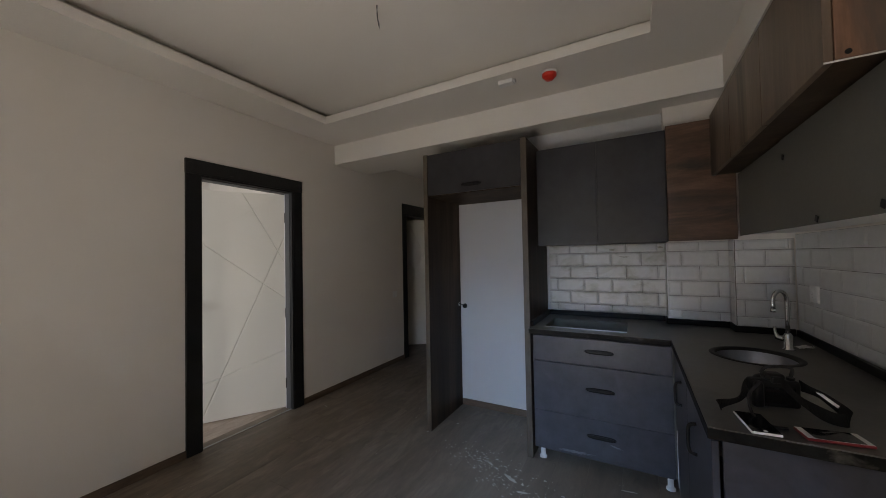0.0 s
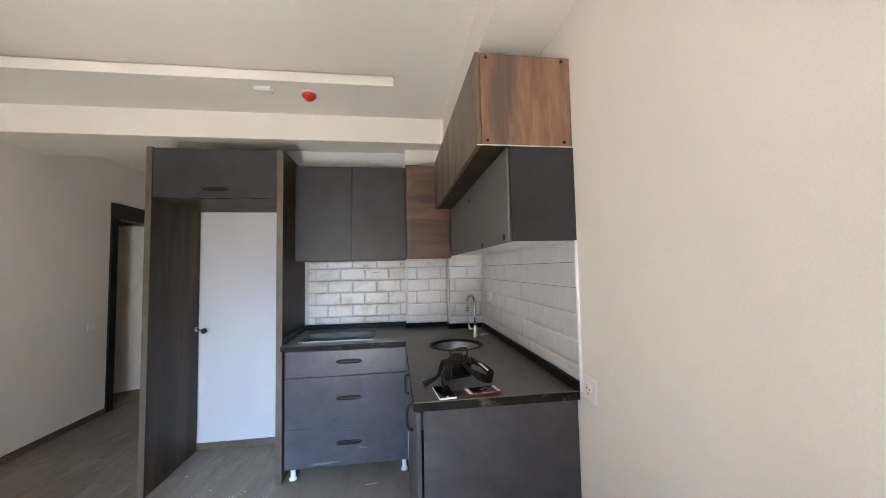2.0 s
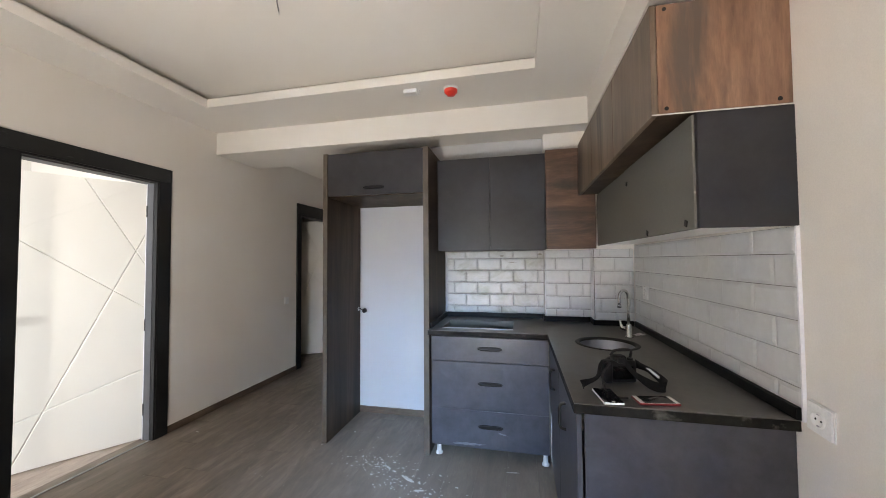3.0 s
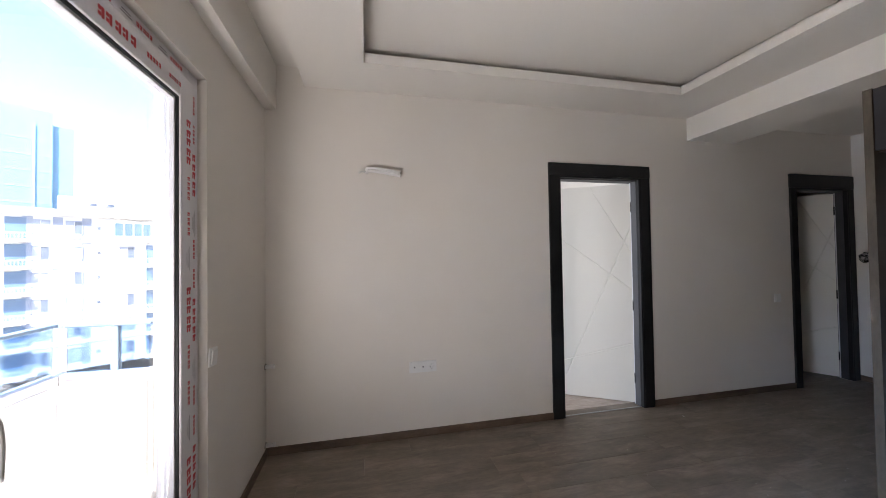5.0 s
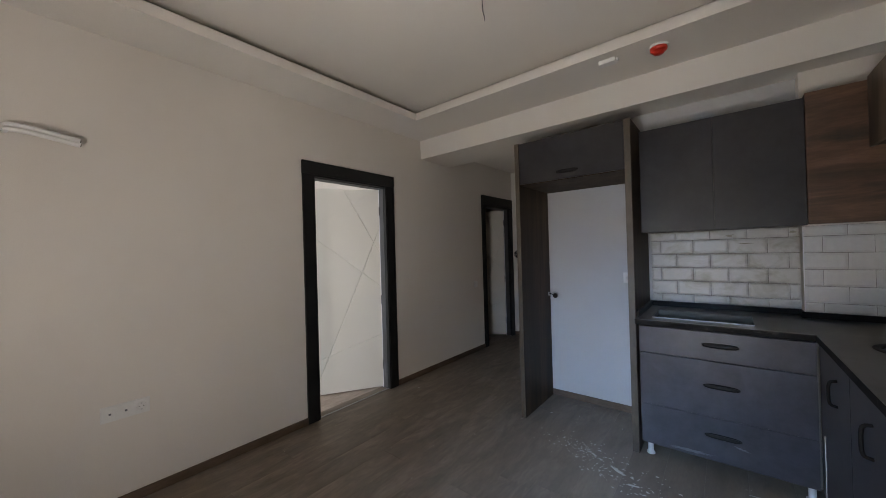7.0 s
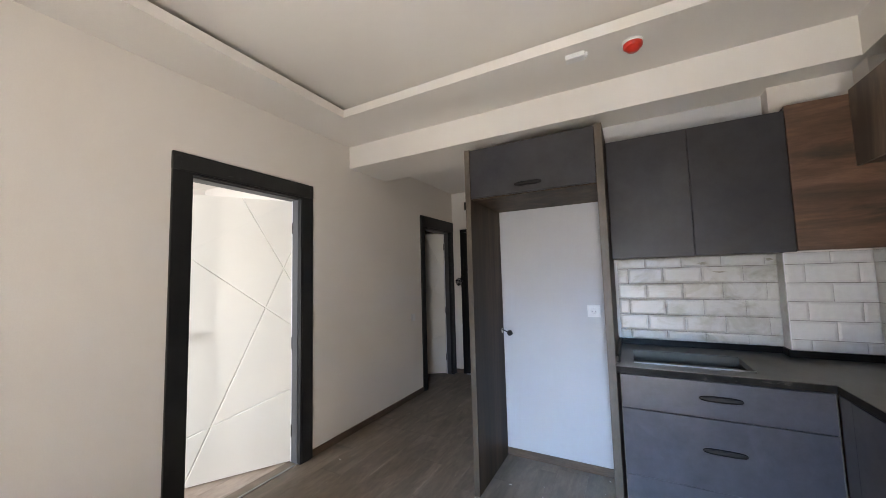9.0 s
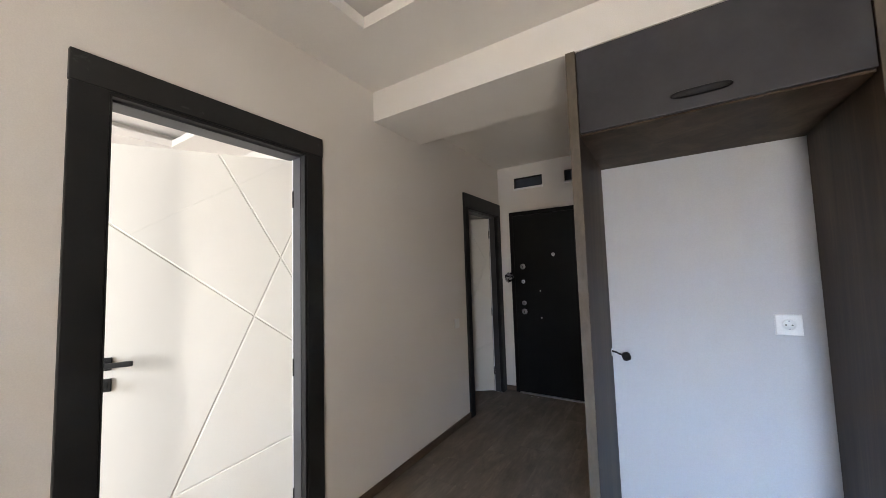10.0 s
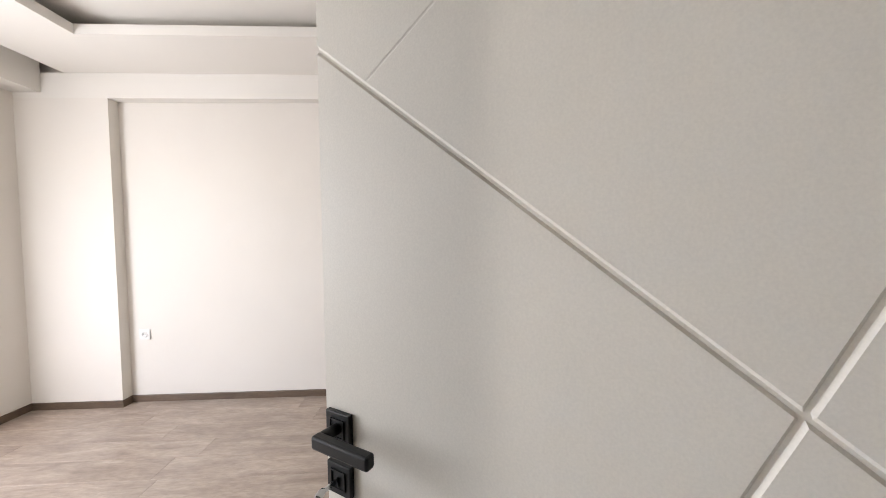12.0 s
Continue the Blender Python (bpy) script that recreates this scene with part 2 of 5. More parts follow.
RUBBER = grained("black_plastic", (0.005, 0.005, 0.0055), (0.010, 0.010, 0.011), 0.5, coarse=12, fine=200, bump_strength=0.05, spec=0.3)
STRAP = grained("black_webbing", (0.009, 0.009, 0.0095), (0.017, 0.017, 0.018), 0.8, coarse=20, fine=400, bump_strength=0.2)
SCREEN = grained("dark_glass_screen", (0.006, 0.006, 0.007), (0.010, 0.010, 0.011), 0.06, coarse=3, fine=50, bump_strength=0)
REDCASE = grained("dark_red_case", (0.17, 0.012, 0.016), (0.22, 0.018, 0.022), 0.4, coarse=9, fine=90)
CONCRETE = grained("white_render", (0.74, 0.73, 0.71), (0.80, 0.79, 0.77), 0.85, coarse=0.7, fine=40)
FACADE2 = grained("pale_blue_render", (0.25, 0.29, 0.38), (0.30, 0.34, 0.43), 0.85, coarse=0.5, fine=20)
BLUEGLASS = grained("blue_tower_cladding", (0.15, 0.33, 0.48), (0.18, 0.38, 0.54), 0.4, coarse=0.05, fine=2)
BLUEGLASS2 = grained("pale_blue_band", (0.19, 0.37, 0.51), (0.22, 0.41, 0.56), 0.5, coarse=0.05, fine=2)
FARPALE = grained("curtained_far_window", (0.30, 0.34, 0.40), (0.42, 0.46, 0.52), 0.3, coarse=0.6, fine=6)
BLUEPANE = grained("blue_far_glazing", (0.08, 0.15, 0.26), (0.13, 0.22, 0.34), 0.2, coarse=0.3, fine=3)
FARGLASS = grained("far_window_glass", (0.10, 0.13, 0.18), (0.15, 0.19, 0.25), 0.12, coarse=0.3, fine=3)
GROUND = grained("pale_paved_ground", (0.16, 0.155, 0.145), (0.26, 0.25, 0.235), 0.9, coarse=0.02, fine=3)
BALCTILE = grained("balcony_floor", (0.68, 0.67, 0.65), (0.76, 0.75, 0.73), 0.6, coarse=2, fine=60)
ALU = grained("grey_blue_aluminium", (0.17, 0.25, 0.34), (0.22, 0.31, 0.40), 0.4, 0.0, coarse=3, fine=100)
CRUMB = grained("plaster_crumbs", (0.55, 0.53, 0.49), (0.70, 0.68, 0.64), 0.95, coarse=30, fine=300)
CEMENT = grained("cement_smear", (0.36, 0.34, 0.31), (0.46, 0.44, 0.40), 0.95, coarse=14, fine=200)
GLASS = glassy("window_glass", (0.97, 0.985, 1.0))
RAILGLASS = glassy("blue_rail_glass", (0.40, 0.58, 0.78), 0.04)
CLEARBAG = glassy("clear_bag", (0.55, 0.55, 0.58), 0.2)

# ---------------------------------------------------------------- mesh helpers


def link_mesh(name, bm, material, parent=None, label="", smooth=False):
    me = bpy.data.meshes.new(name)
    bmesh.ops.recalc_face_normals(bm, faces=bm.faces[:])
    if smooth:
        for f in bm.faces:
            f.smooth = True
    bm.to_mesh(me)
    bm.free()
    for m in (material if isinstance(material, (list, tuple)) else (material,)):
        me.materials.append(m)
    ob = new(name, me)
    if parent is not None:
        ob.parent = parent
    if label:
        ob["label"] = label
    return ob


def part(name, bm, material, parent, label="", smooth=False):
    return link_mesh(name, bm, material, parent, label, smooth)


def empty(name, m, label, category, group="", kind=""):
    ob = new(name)
    ob.empty_display_size = 0.05
    ob.matrix_world = m
    return tagged(ob, label, category, group, kind)


def add_box(bm, x0, x1, y0, y1, z0, z1):
    vs = [bm.verts.new(p) for p in ((x0, y0, z0), (x1, y0, z0), (x1, y1, z0), (x0, y1, z0), (x0, y0, z1), (x1, y0, z1), (x1, y1, z1), (x0, y1, z1))]
    fs = [bm.faces.new([vs[i] for i in q]) for q in ((0, 3, 2, 1), (4, 5, 6, 7), (0, 1, 5, 4), (1, 2, 6, 5), (2, 3, 7, 6), (3, 0, 4, 7))]
    return vs, fs


def box(x0, x1, y0, y1, z0, z1, bevel=0.0, segments=2):
    bm = bmesh.new()
    add_box(bm, min(x0, x1), max(x0, x1), min(y0, y1), max(y0, y1), min(z0, z1), max(z0, z1))
    if bevel:
        bmesh.ops.bevel(bm, geom=bm.edges[:], offset=bevel, segments=segments, profile=0.5, affect="EDGES")
    return bm


def boxes(*rows):
    bm = bmesh.new()
    for r in rows:
        add_box(bm, *r)
    return bm


def cyl(r, z0, z1, n=24, r2=None, bevel=0.0):
    bm = bmesh.new()
    bmesh.ops.create_cone(bm, cap_ends=True, segments=n, radius1=r, radius2=r if r2 is None else r2, depth=z1 - z0)
    bmesh.ops.translate(bm, vec=(0, 0, (z0 + z1) / 2), verts=bm.verts)
    if bevel:
        rim = [e for e in bm.edges if abs(e.verts[0].co.z - e.verts[1].co.z) < 1e-6]
        bmesh.ops.bevel(bm, geom=rim, offset=bevel, segments=3, profile=0.5, affect="EDGES")
    return bm


def lathe(profile, n=32):
    """A turned shape from (radius, height) rows."""
    bm = bmesh.new()
    rings = []
    for r, z in profile:
        if r < 1e-6:
            rings.append([bm.verts.new((0, 0, z))])
        else:
            rings.append([bm.verts.new((r * math.cos(2 * math.pi * i / n), r * math.sin(2 * math.pi * i / n), z)) for i in range(n)])
    for a, b in zip(rings, rings[1:]):
        for i in range(n):
            j = (i + 1) % n
            q = [a[i % len(a)], a[j % len(a)], b[j % len(b)], b[i % len(b)]]
            q = list(dict.fromkeys(q))
            if len(q) > 2:
                bm.faces.new(q)
    return bm


def tube(points, radius, n=10, flat=1.0):
    """A round or flattened tube along points; radius may be a list."""
    bm = bmesh.new()
    pts = [Vector(p) for p in points]
    rings = []
    side = None
    for i, p in enumerate(pts):
        d = (pts[min(i + 1, len(pts) - 1)] - pts[max(i - 1, 0)]).normalized()
        if side is None:
            side = d.cross(Vector((0, 0, 1)))
            if side.length < 1e-2:
                side = d.cross(Vector((0, 1, 0)))
        side = (side - d * side.dot(d)).normalized()
        u = side.cross(d).normalized()
        r = radius[i] if isinstance(radius, (list, tuple)) else radius
        rings.append([bm.verts.new(p + side * (r * math.cos(2 * math.pi * k / n)) + u * (r * flat * math.sin(2 * math.pi * k / n))) for k in range(n)])
    for a, b in zip(rings, rings[1:]):
        for k in range(n):
            bm.faces.new((a[k], a[(k + 1) % n], b[(k + 1) % n], b[k]))
    bm.faces.new(rings[0])
    bm.faces.new(rings[-1][::-1])
    return bm


def smooth_path(points, steps=6):
    """Catmull-Rom through points."""
    p = [Vector(q) for q in points]
    p = [p[0] * 2 - p[1]] + p + [p[-1] * 2 - p[-2]]
    out = []
    for i in range(1, len(p) - 2):
        for s in range(steps):
            t = s / steps
            out.append(0.5 * ((2 * p[i]) + (p[i + 1] - p[i - 1]) * t + (2 * p[i - 1] - 5 * p[i] + 4 * p[i + 1] - p[i + 2]) * t * t
                              + (3 * p[i] - p[i - 1] - 3 * p[i + 1] + p[i + 2]) * t ** 3))
    out.append(p[-2])
    return out


def moved(bm, m):
    bmesh.ops.transform(bm, matrix=m, verts=bm.verts)
    return bm


def joined(*bms):
    out = bmesh.new()
    for b in bms:
        me = bpy.data.meshes.new("tmp")
        b.to_mesh(me)
        b.free()
        out.from_mesh(me)
        bpy.data.meshes.remove(me)
    return out


def wall(name, axis, c0, c1, u0, u1, z0, z1, holes, material, label):
    """A wall with thickness c0..c1 across the axis, running u0..u1, with openings (u0, u1, z0, z1) cut through."""
    us = sorted({u0, u1, *[h[0] for h in holes], *[h[1] for h in holes]})
    zs = sorted({z0, z1, *[h[2] for h in holes], *[h[3] for h in holes]})
    bm = bmesh.new()

    def solid(i, j):
        if i < 0 or j < 0 or i >= len(us) - 1 or j >= len(zs) - 1:
            return False
        u, z = (us[i] + us[i + 1]) / 2, (zs[j] + zs[j + 1]) / 2
        return not any(h[0] < u < h[1] and h[2] < z < h[3] for h in holes)

    def at(c, u, z):
        return bm.verts.new((c, u, z) if axis == "x" else (u, c, z))

    for i in range(len(us) - 1):
        for j in range(len(zs) - 1):
            if not solid(i, j):
                continue
            a, b, lo, hi = us[i], us[i + 1], zs[j], zs[j + 1]
            for c in (c0, c1):
                bm.faces.new([at(c, a, lo), at(c, b, lo), at(c, b, hi), at(c, a, hi)])
            for di, dj, e in ((-1, 0, (a, lo, a, hi)), (1, 0, (b, lo, b, hi)), (0, -1, (a, lo, b, lo)), (0, 1, (a, hi, b, hi))):
                if not solid(i + di, j + dj):
                    bm.faces.new([at(c0, e[0], e[1]), at(c1, e[0], e[1]), at(c1, e[2], e[3]), at(c0, e[2], e[3])])
    bmesh.ops.remove_doubles(bm, verts=bm.verts, dist=1e-5)
    return tagged(link_mesh(name, bm, material), label, "wall", kind="structure")


def structure(name, bm, material, label, category):
    return tagged(link_mesh(name, bm, material), label, category, kind="structure")

# ---------------------------------------------------------------- setting: measures
WX, EX, SY, NY = -2.78, 0.82, -0.925, 2.93       # living room faces
HX, HY = -1.467, 4.765                             # hall faces
BX, BS, BN = -5.56, -1.475, 2.80                   # bedroom faces
WB = -2.89                                         # bedroom side of the shared wall
SOF, LIP, SLAB, BEAM, HALLC = 2.587, 2.648, 2.72, 2.384, 2.553

# walls
wall("wall_west", "x", WB, WX, BS - 0.125, HY, -0.1, SLAB, [(1.345, 2.135, -0.01, 2.01), (3.957, 4.668, -0.01, 2.01)], PAINT, "off-white painted plaster wall with two door openings")
wall("wall_east", "x", EX, EX + 0.2, SY - 0.2, HY, -0.1, SLAB, [], PAINT, "off-white painted plaster wall")
wall("wall_south", "y", SY - 0.2, SY, WX, EX, -0.1, SLAB, [(-1.885, 0.06, 0.0, 2.155)], PAINT, "off-white painted plaster wall around the balcony door")
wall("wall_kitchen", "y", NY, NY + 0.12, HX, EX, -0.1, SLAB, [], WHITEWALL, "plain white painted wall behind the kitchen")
wall("wall_hall_east", "x", HX, HX + 0.12, NY + 0.12, HY, -0.1, SLAB, [], PAINT, "off-white painted hall wall")
wall("wall_hall_end", "y", HY, HY + 0.2, WX, EX, -0.1, SLAB, [(-2.58, -2.255, 2.285, 2.408), (-2.015, -1.687, 2.285, 2.408)], PAINT, "off-white painted wall above the entrance door, with two vent openings")
wall("wall_bedroom_west", "x", BX - 0.2, BX, BS - 0.2, BN, -0.1, SLAB, [], PAINT, "off-white painted bedroom wall")
wall("wall_bedroom_south", "y", BS - 0.125, BS, BX, WB, -0.1, SLAB, [(-4.75, -2.95, 0.32, 2.2)], PAINT, "off-white painted bedroom wall with a window opening")
wall("wall_bedroom_north", "y", BN, BN + 0.12, BX - 0.2, WB, -0.1, SLAB, [], PAINT, "off-white painted bedroom wall")
wall("wall_bath_west", "x", -4.6, -4.5, BN + 0.12, HY + 0.2, -0.1, SLAB, [], PAINT, "plain wall of the dark side room")
wall("wall_bath_north", "y", HY, HY + 0.2, -4.5, WX, -0.1, SLAB, [], PAINT, "plain wall of the dark side room")
structure("pillar_kitchen", boxes((0.205, EX, 2.83, NY, 0, BEAM), (0.545, EX, 2.70, 2.83, 0, BEAM)), PAINT, "stepped plaster pillar in the kitchen corner", "pillar")
structure("pillar_bedroom", boxes((BX, -5.47, BS, -0.79, 0, 2.40)), PAINT, "off-white plaster pillar in the bedroom corner", "pillar")

# ceilings
structure("ceiling", boxes(
    (BX - 0.2, EX + 0.2, BS - 0.2, HY + 0.2, SLAB, SLAB + 0.25),
    (WX, -2.385, -0.66, 2.665, SOF, LIP), (WX, -2.50, -0.66, 2.665, LIP, SLAB),
    (-2.385, 0.118, 2.185, 2.665, SOF, LIP), (-2.50, 0.23, 2.30, 2.665, LIP, SLAB),
    (0.118, 0.515, -0.66, 2.665, SOF, LIP), (0.23, 0.515, -0.66, 2.665, LIP, SLAB),
    (-2.385, 0.118, -0.66, -0.24, SOF, LIP), (-2.50, 0.23, -0.66, -0.36, LIP, SLAB),
    (WX, EX, SY, -0.85, 2.402, SLAB),
    (0.515, EX, -0.85, 2.665, BEAM, SLAB),
    (WX, EX, 2.665, 2.93, BEAM, SLAB), (WX, HX, 2.93, 3.19, BEAM, SLAB),
    (WX, HX, 3.19, HY, HALLC, SLAB)), CEIL, "white plasterboard ceiling with a recessed tray and dropped beams", "ceiling")
structure("ceiling_bedroom", boxes(
    (BX, -4.95, -1.10, BN, SOF, LIP), (BX, -5.07, -1.10, BN, LIP, SLAB),
    (-4.95, WB, -1.10, -0.52, SOF, LIP), (-5.07, WB, -1.10, -0.64, LIP, SLAB),
    (-3.4, WB, -0.52, BN, SOF, LIP), (-3.28, WB, -0.64, BN, LIP, SLAB),
    (-4.95, -3.4, 2.3, BN, SOF, LIP), (-5.07, -3.28, 2.42, BN, LIP, SLAB),
    (BX, -5.47, BS, BN, 2.40, SOF), (-5.47, WB, BS, -1.27, 2.44, SLAB)), CEIL, "white bedroom ceiling with a recessed tray", "ceiling")

# base slab under the planks
structure("floor", boxes((BX - 0.2, EX + 0.2, BS - 0.2, HY + 0.2, -0.30, -0.010)), CEMENT, "screed under brown oak laminate planks", "floor")


def baseboard(name, x0, x1, y0, y1):
    bm = box(x0, x1, y0, y1, 0.0, 0.056)
    top = [e for e in bm.edges if all(v.co.z > 0.05 for v in e.verts)]
    bmesh.ops.bevel(bm, geom=top, offset=0.006, segments=2, profile=0.5, affect="EDGES")
    return structure(name, bm, BASEWOOD, "brown wood-look baseboard along the wall", "baseboard")


T = 0.012
for n, r in enumerate(((WX, WX + T, SY, 1.25), (WX, WX + T, 2.235, 3.88), (WX + T, -1.885, SY, SY + T), (0.06, EX, SY, SY + T), (EX - T, EX, SY + T, 1.2),
                       (-1.435, -0.67, NY - T, NY), (WX, -2.65, HY - T, HY), (-1.64, HX, HY - T, HY), (HX - T, HX, 3.05, HY - T),
                       (BX, BX + T, -0.79, BN), (-5.47, -5.47 + T, BS + T, -0.79), (BX + T, -5.47 + T, -0.79, -0.79 + T), (BX, WB, BS, BS + T), (BX + T, WB, BN - T, BN),
                       (WB - T, WB, BS + T, 1.25), (WB - T, WB, 2.235, BN - T))):
    baseboard("baseboard_%d" % (n + 1), *r)
structure("trim_1", box(-2.807, -2.792, 1.36, 2.12, 0.0, 0.0035), STEEL, "pale metal threshold strip on the floor", "threshold")

# ---------------------------------------------------------------- doors


def groove_leaf(w, h, lines, depth=0.04):
    """A door leaf along +x from its hinge, face at y = 0, with V grooves given as (x0, z0, x1, z1, half width, depth, clip)."""
    bm = bmesh.new()
    add_box(bm, 0, w, 0, depth, 0, h)
    cuts = []
    for x0, z0, x1, z1, half, deep, clip in lines:
        d = Vector((x1 - x0, 0, z1 - z0)).normalized()
        nrm = Vector((-d.z, 0, d.x))
        p = Vector((x0, 0, z0))
        for s in (-half, -half * 0.35, half * 0.35, half):
            bmesh.ops.bisect_plane(bm, geom=bm.verts[:] + bm.edges[:] + bm.faces[:], dist=1e-6, plane_co=p + nrm * s, plane_no=nrm)
        cuts.append((p, nrm, half * 0.35, deep, clip))
    for v in bm.verts:
        if abs(v.co.y) < 1e-6:
            deepest = 0.0
            for p, nrm, inner, deep, clip in cuts:
                if abs((v.co - p).dot(nrm)) < inner + 2e-5 and v.co.x < clip:
                    deepest = max(deepest, deep)
            v.co.y = deepest
    return bm


def rosette(parent, x, z):
    bm = box(x - 0.0275, x + 0.0275, -0.010, 0.0, z - 0.0275, z + 0.0275, 0.002)
    r = part("rosette", bm, BLACK, parent, "square matt black rosette")
    rim = boxes((x - 0.0165, x + 0.0165, -0.0125, -0.009, z - 0.0165, z - 0.0145), (x - 0.0165, x + 0.0165, -0.0125, -0.009, z + 0.0145, z + 0.0165),
                (x - 0.0165, x - 0.0145, -0.0125, -0.009, z - 0.0145, z + 0.0145), (x + 0.0145, x + 0.0165, -0.0125, -0.009, z - 0.0145, z + 0.0145))
    part("rosette_rim", rim, BLACK, r)
    return r


def door(name, y_lo, y_hi, z_top, hinge, angle, width, label, with_key, cw=0.098, head=0.105):
    """A black-cased door in the west wall; the leaf swings into the room behind it."""
    d = empty(name, Matrix(), label, "door", kind="structure")
    c0, c1 = WX - 0.004, WX + 0.018
    part("casing_side", box(c0, c1, y_lo, y_lo + cw, 0.001, z_top - head, 0.003), CASING_BLACK, d)
    part("casing_side", box(c0, c1, y_hi - cw, y_hi, 0.001, z_top - head, 0.003), CASING_BLACK, d)
    part("casing_head", box(c0, c1 + 0.002, y_lo - 0.002, y_hi + 0.002, z_top - head, z_top, 0.003), CASING_SCUFFED, d, "dusty black casing head with scuffs")
    for a, b in ((y_lo + cw, y_lo + cw + 0.008), (y_hi - cw - 0.014, y_hi - cw)):
        part("casing_step", box(WX - 0.02, WX + 0.014, a, b, 0.001, z_top - head - 0.015, 0.002), CASING_BLACK, d)
    part("casing_step", box(WX - 0.02, WX + 0.014, y_lo + cw, y_hi - cw, z_top - head - 0.015, z_top - head, 0.002), CASING_BLACK, d)
    # lining and stop
    for a, b in ((y_lo + cw - 0.003, y_lo + cw + 0.006), (y_hi - cw - 0.017, y_hi - cw + 0.003)):
        part("lining_side", box(WB - 0.004, WX - 0.02, a, b, 0.001, z_top - head - 0.018), LINING, d, "grey lacquered door lining")
    part("lining_head", box(WB - 0.004, WX - 0.02, y_lo + cw - 0.003, y_hi - cw + 0.003, z_top - head - 0.023, z_top - head - 0.005), LINING, d, "grey lacquered door lining")
    for a, b in ((y_lo + 0.02, y_lo + cw - 0.01), (y_hi - cw + 0.005, y_hi - 0.02)):
        part("back_casing", box(WB - 0.016, WB - 0.002, a, b, 0.001, z_top - 0.03, 0.002), CASING_BLACK, d)
    part("seal", box(WB + 0.022, WB + 0.030, y_hi - cw - 0.0205, y_hi - cw - 0.0172, 0.002, z_top - 0.13), PVC, d, "pale seal strip")
    part("seal", box(WB + 0.012, WB + 0.022, y_lo + cw + 0.0062, y_lo + cw + 0.0095, 0.002, z_top - 0.13), PVC, d, "pale seal strip")
    part("strike_plate", box(WB + 0.001, WB + 0.011, y_lo + cw + 0.0062, y_lo + cw + 0.0075, 0.86, 1.06), STEEL, d, "steel strike plate")
    # leaf
    w = width
    k = w / 0.79
    lines = [(0, 1.010, 0.787 * k, 1.633, 0.0058, 0.004, 9), (0, 1.341, 0.343 * k, 1.975, 0.0058, 0.004, 9), (0, 1.583, 0.660 * k, 0.0, 0.0058, 0.004, 9),
             (0, 0.53, 0.787 * k, 0.27, 0.0058, 0.004, 9), (0.04 * k, 1.960, 0.688 * k, 1.555, 0.003, 0.0007, 0.688 * k)]
    leaf = part("leaf", groove_leaf(w, 2.08 - head, lines), LEAFWHITE, d, "white lacquered leaf with thin crossing diagonal grooves, ajar")
    u = Vector((-math.sin(angle), -math.cos(angle), 0))
    nrm = Vector((math.cos(angle), -math.sin(angle), 0))
    m = Matrix.Identity(4)
    m.col[0][:3], m.col[1][:3], m.col[2][:3], m.col[3][:3] = u, -nrm, (0, 0, 1), (hinge[0], hinge[1], 0.012)
    leaf.matrix_basis = m
    r = rosette(leaf, w - 0.036, 0.99)
    stem = tube([(w - 0.036, 0, 0.99), (w - 0.036, -0.05, 0.99)], 0.010, 12)
    bar = box(w - 0.148, w - 0.030, -0.060, -0.042, 0.979, 1.001, 0.004)
    part("lever_stem", stem, BLACK, leaf, "", True)
    part("door_handle", bar, BLACK, leaf, "flat matt black lever handle")
    k2 = rosette(leaf, w - 0.036, 0.90)
    part("keyhole", boxes((w - 0.0385, w - 0.0335, -0.0128, -0.011, 0.888, 0.905)), DARKHOLE, k2)
    if with_key:
        part("key", joined(box(w - 0.0375, w - 0.0345, -0.04, -0.011, 0.897, 0.905), moved(cyl(0.011, -0.0012, 0.0012, 18), Matrix.Translation((w - 0.036, -0.05, 0.899)) @ Matrix.Rotation(radians(80), 4, "Y"))), CHROME, leaf, "steel key in the lock")
        ring = [(w - 0.036 + 0.014 * math.cos(a), -0.054 + 0.003 * math.sin(a), 0.882 + 0.014 * math.sin(a)) for a in [i * math.pi / 10 for i in range(21)]]
        part("key_ring", tube(ring, 0.0013, 6), CHROME, leaf, "thin steel key ring")
    for z in (0.22, 0.87, 1.76):
        part("hinge", moved(cyl(0.0055, z - 0.045, z + 0.045, 12), Matrix.Translation((-0.002, -0.002, 0))), BLACK, leaf, "black pin hinge")
    return d


door("door_1", 1.248, 2.228, 2.12, (-2.864, 2.113), math.atan2(0.43, 0.675), 0.79, "white grooved bedroom door standing ajar in a black casing", True)
door("door_2", 3.88, 4.748, 2.12, (-2.868, 4.642), radians(57), 0.68, "white grooved door standing ajar in a black casing at the hall", False, 0.080, 0.135)

# entrance door
ed = empty("door_3", Matrix(), "closed black steel entrance door with round locks", "door", kind="structure")
part("frame_side", box(-2.652, -2.61, HY - 0.022, HY + 0.01, 0.0, 2.015, 0.003), STEELBLACK, ed)
part("frame_side", box(-1.685, -1.643, HY - 0.022, HY + 0.01, 0.0, 2.015, 0.003), STEELBLACK, ed)
part("frame_head", box(-2.61, -1.685, HY - 0.022, HY + 0.01, 1.972, 2.015, 0.003), STEELBLACK, ed)
eleaf = part("leaf", box(-2.606, -1.689, HY - 0.030, HY - 0.001, 0.014, 1.968, 0.004), STEELBLACK, ed, "matt black steel leaf")
part("threshold", box(-2.6, -1.70, HY - 0.05, HY - 0.002, 0.0, 0.012, 0.003), STEEL, ed, "scratched metal threshold")
TO_Y = Matrix.Rotation(radians(90), 4, "X")
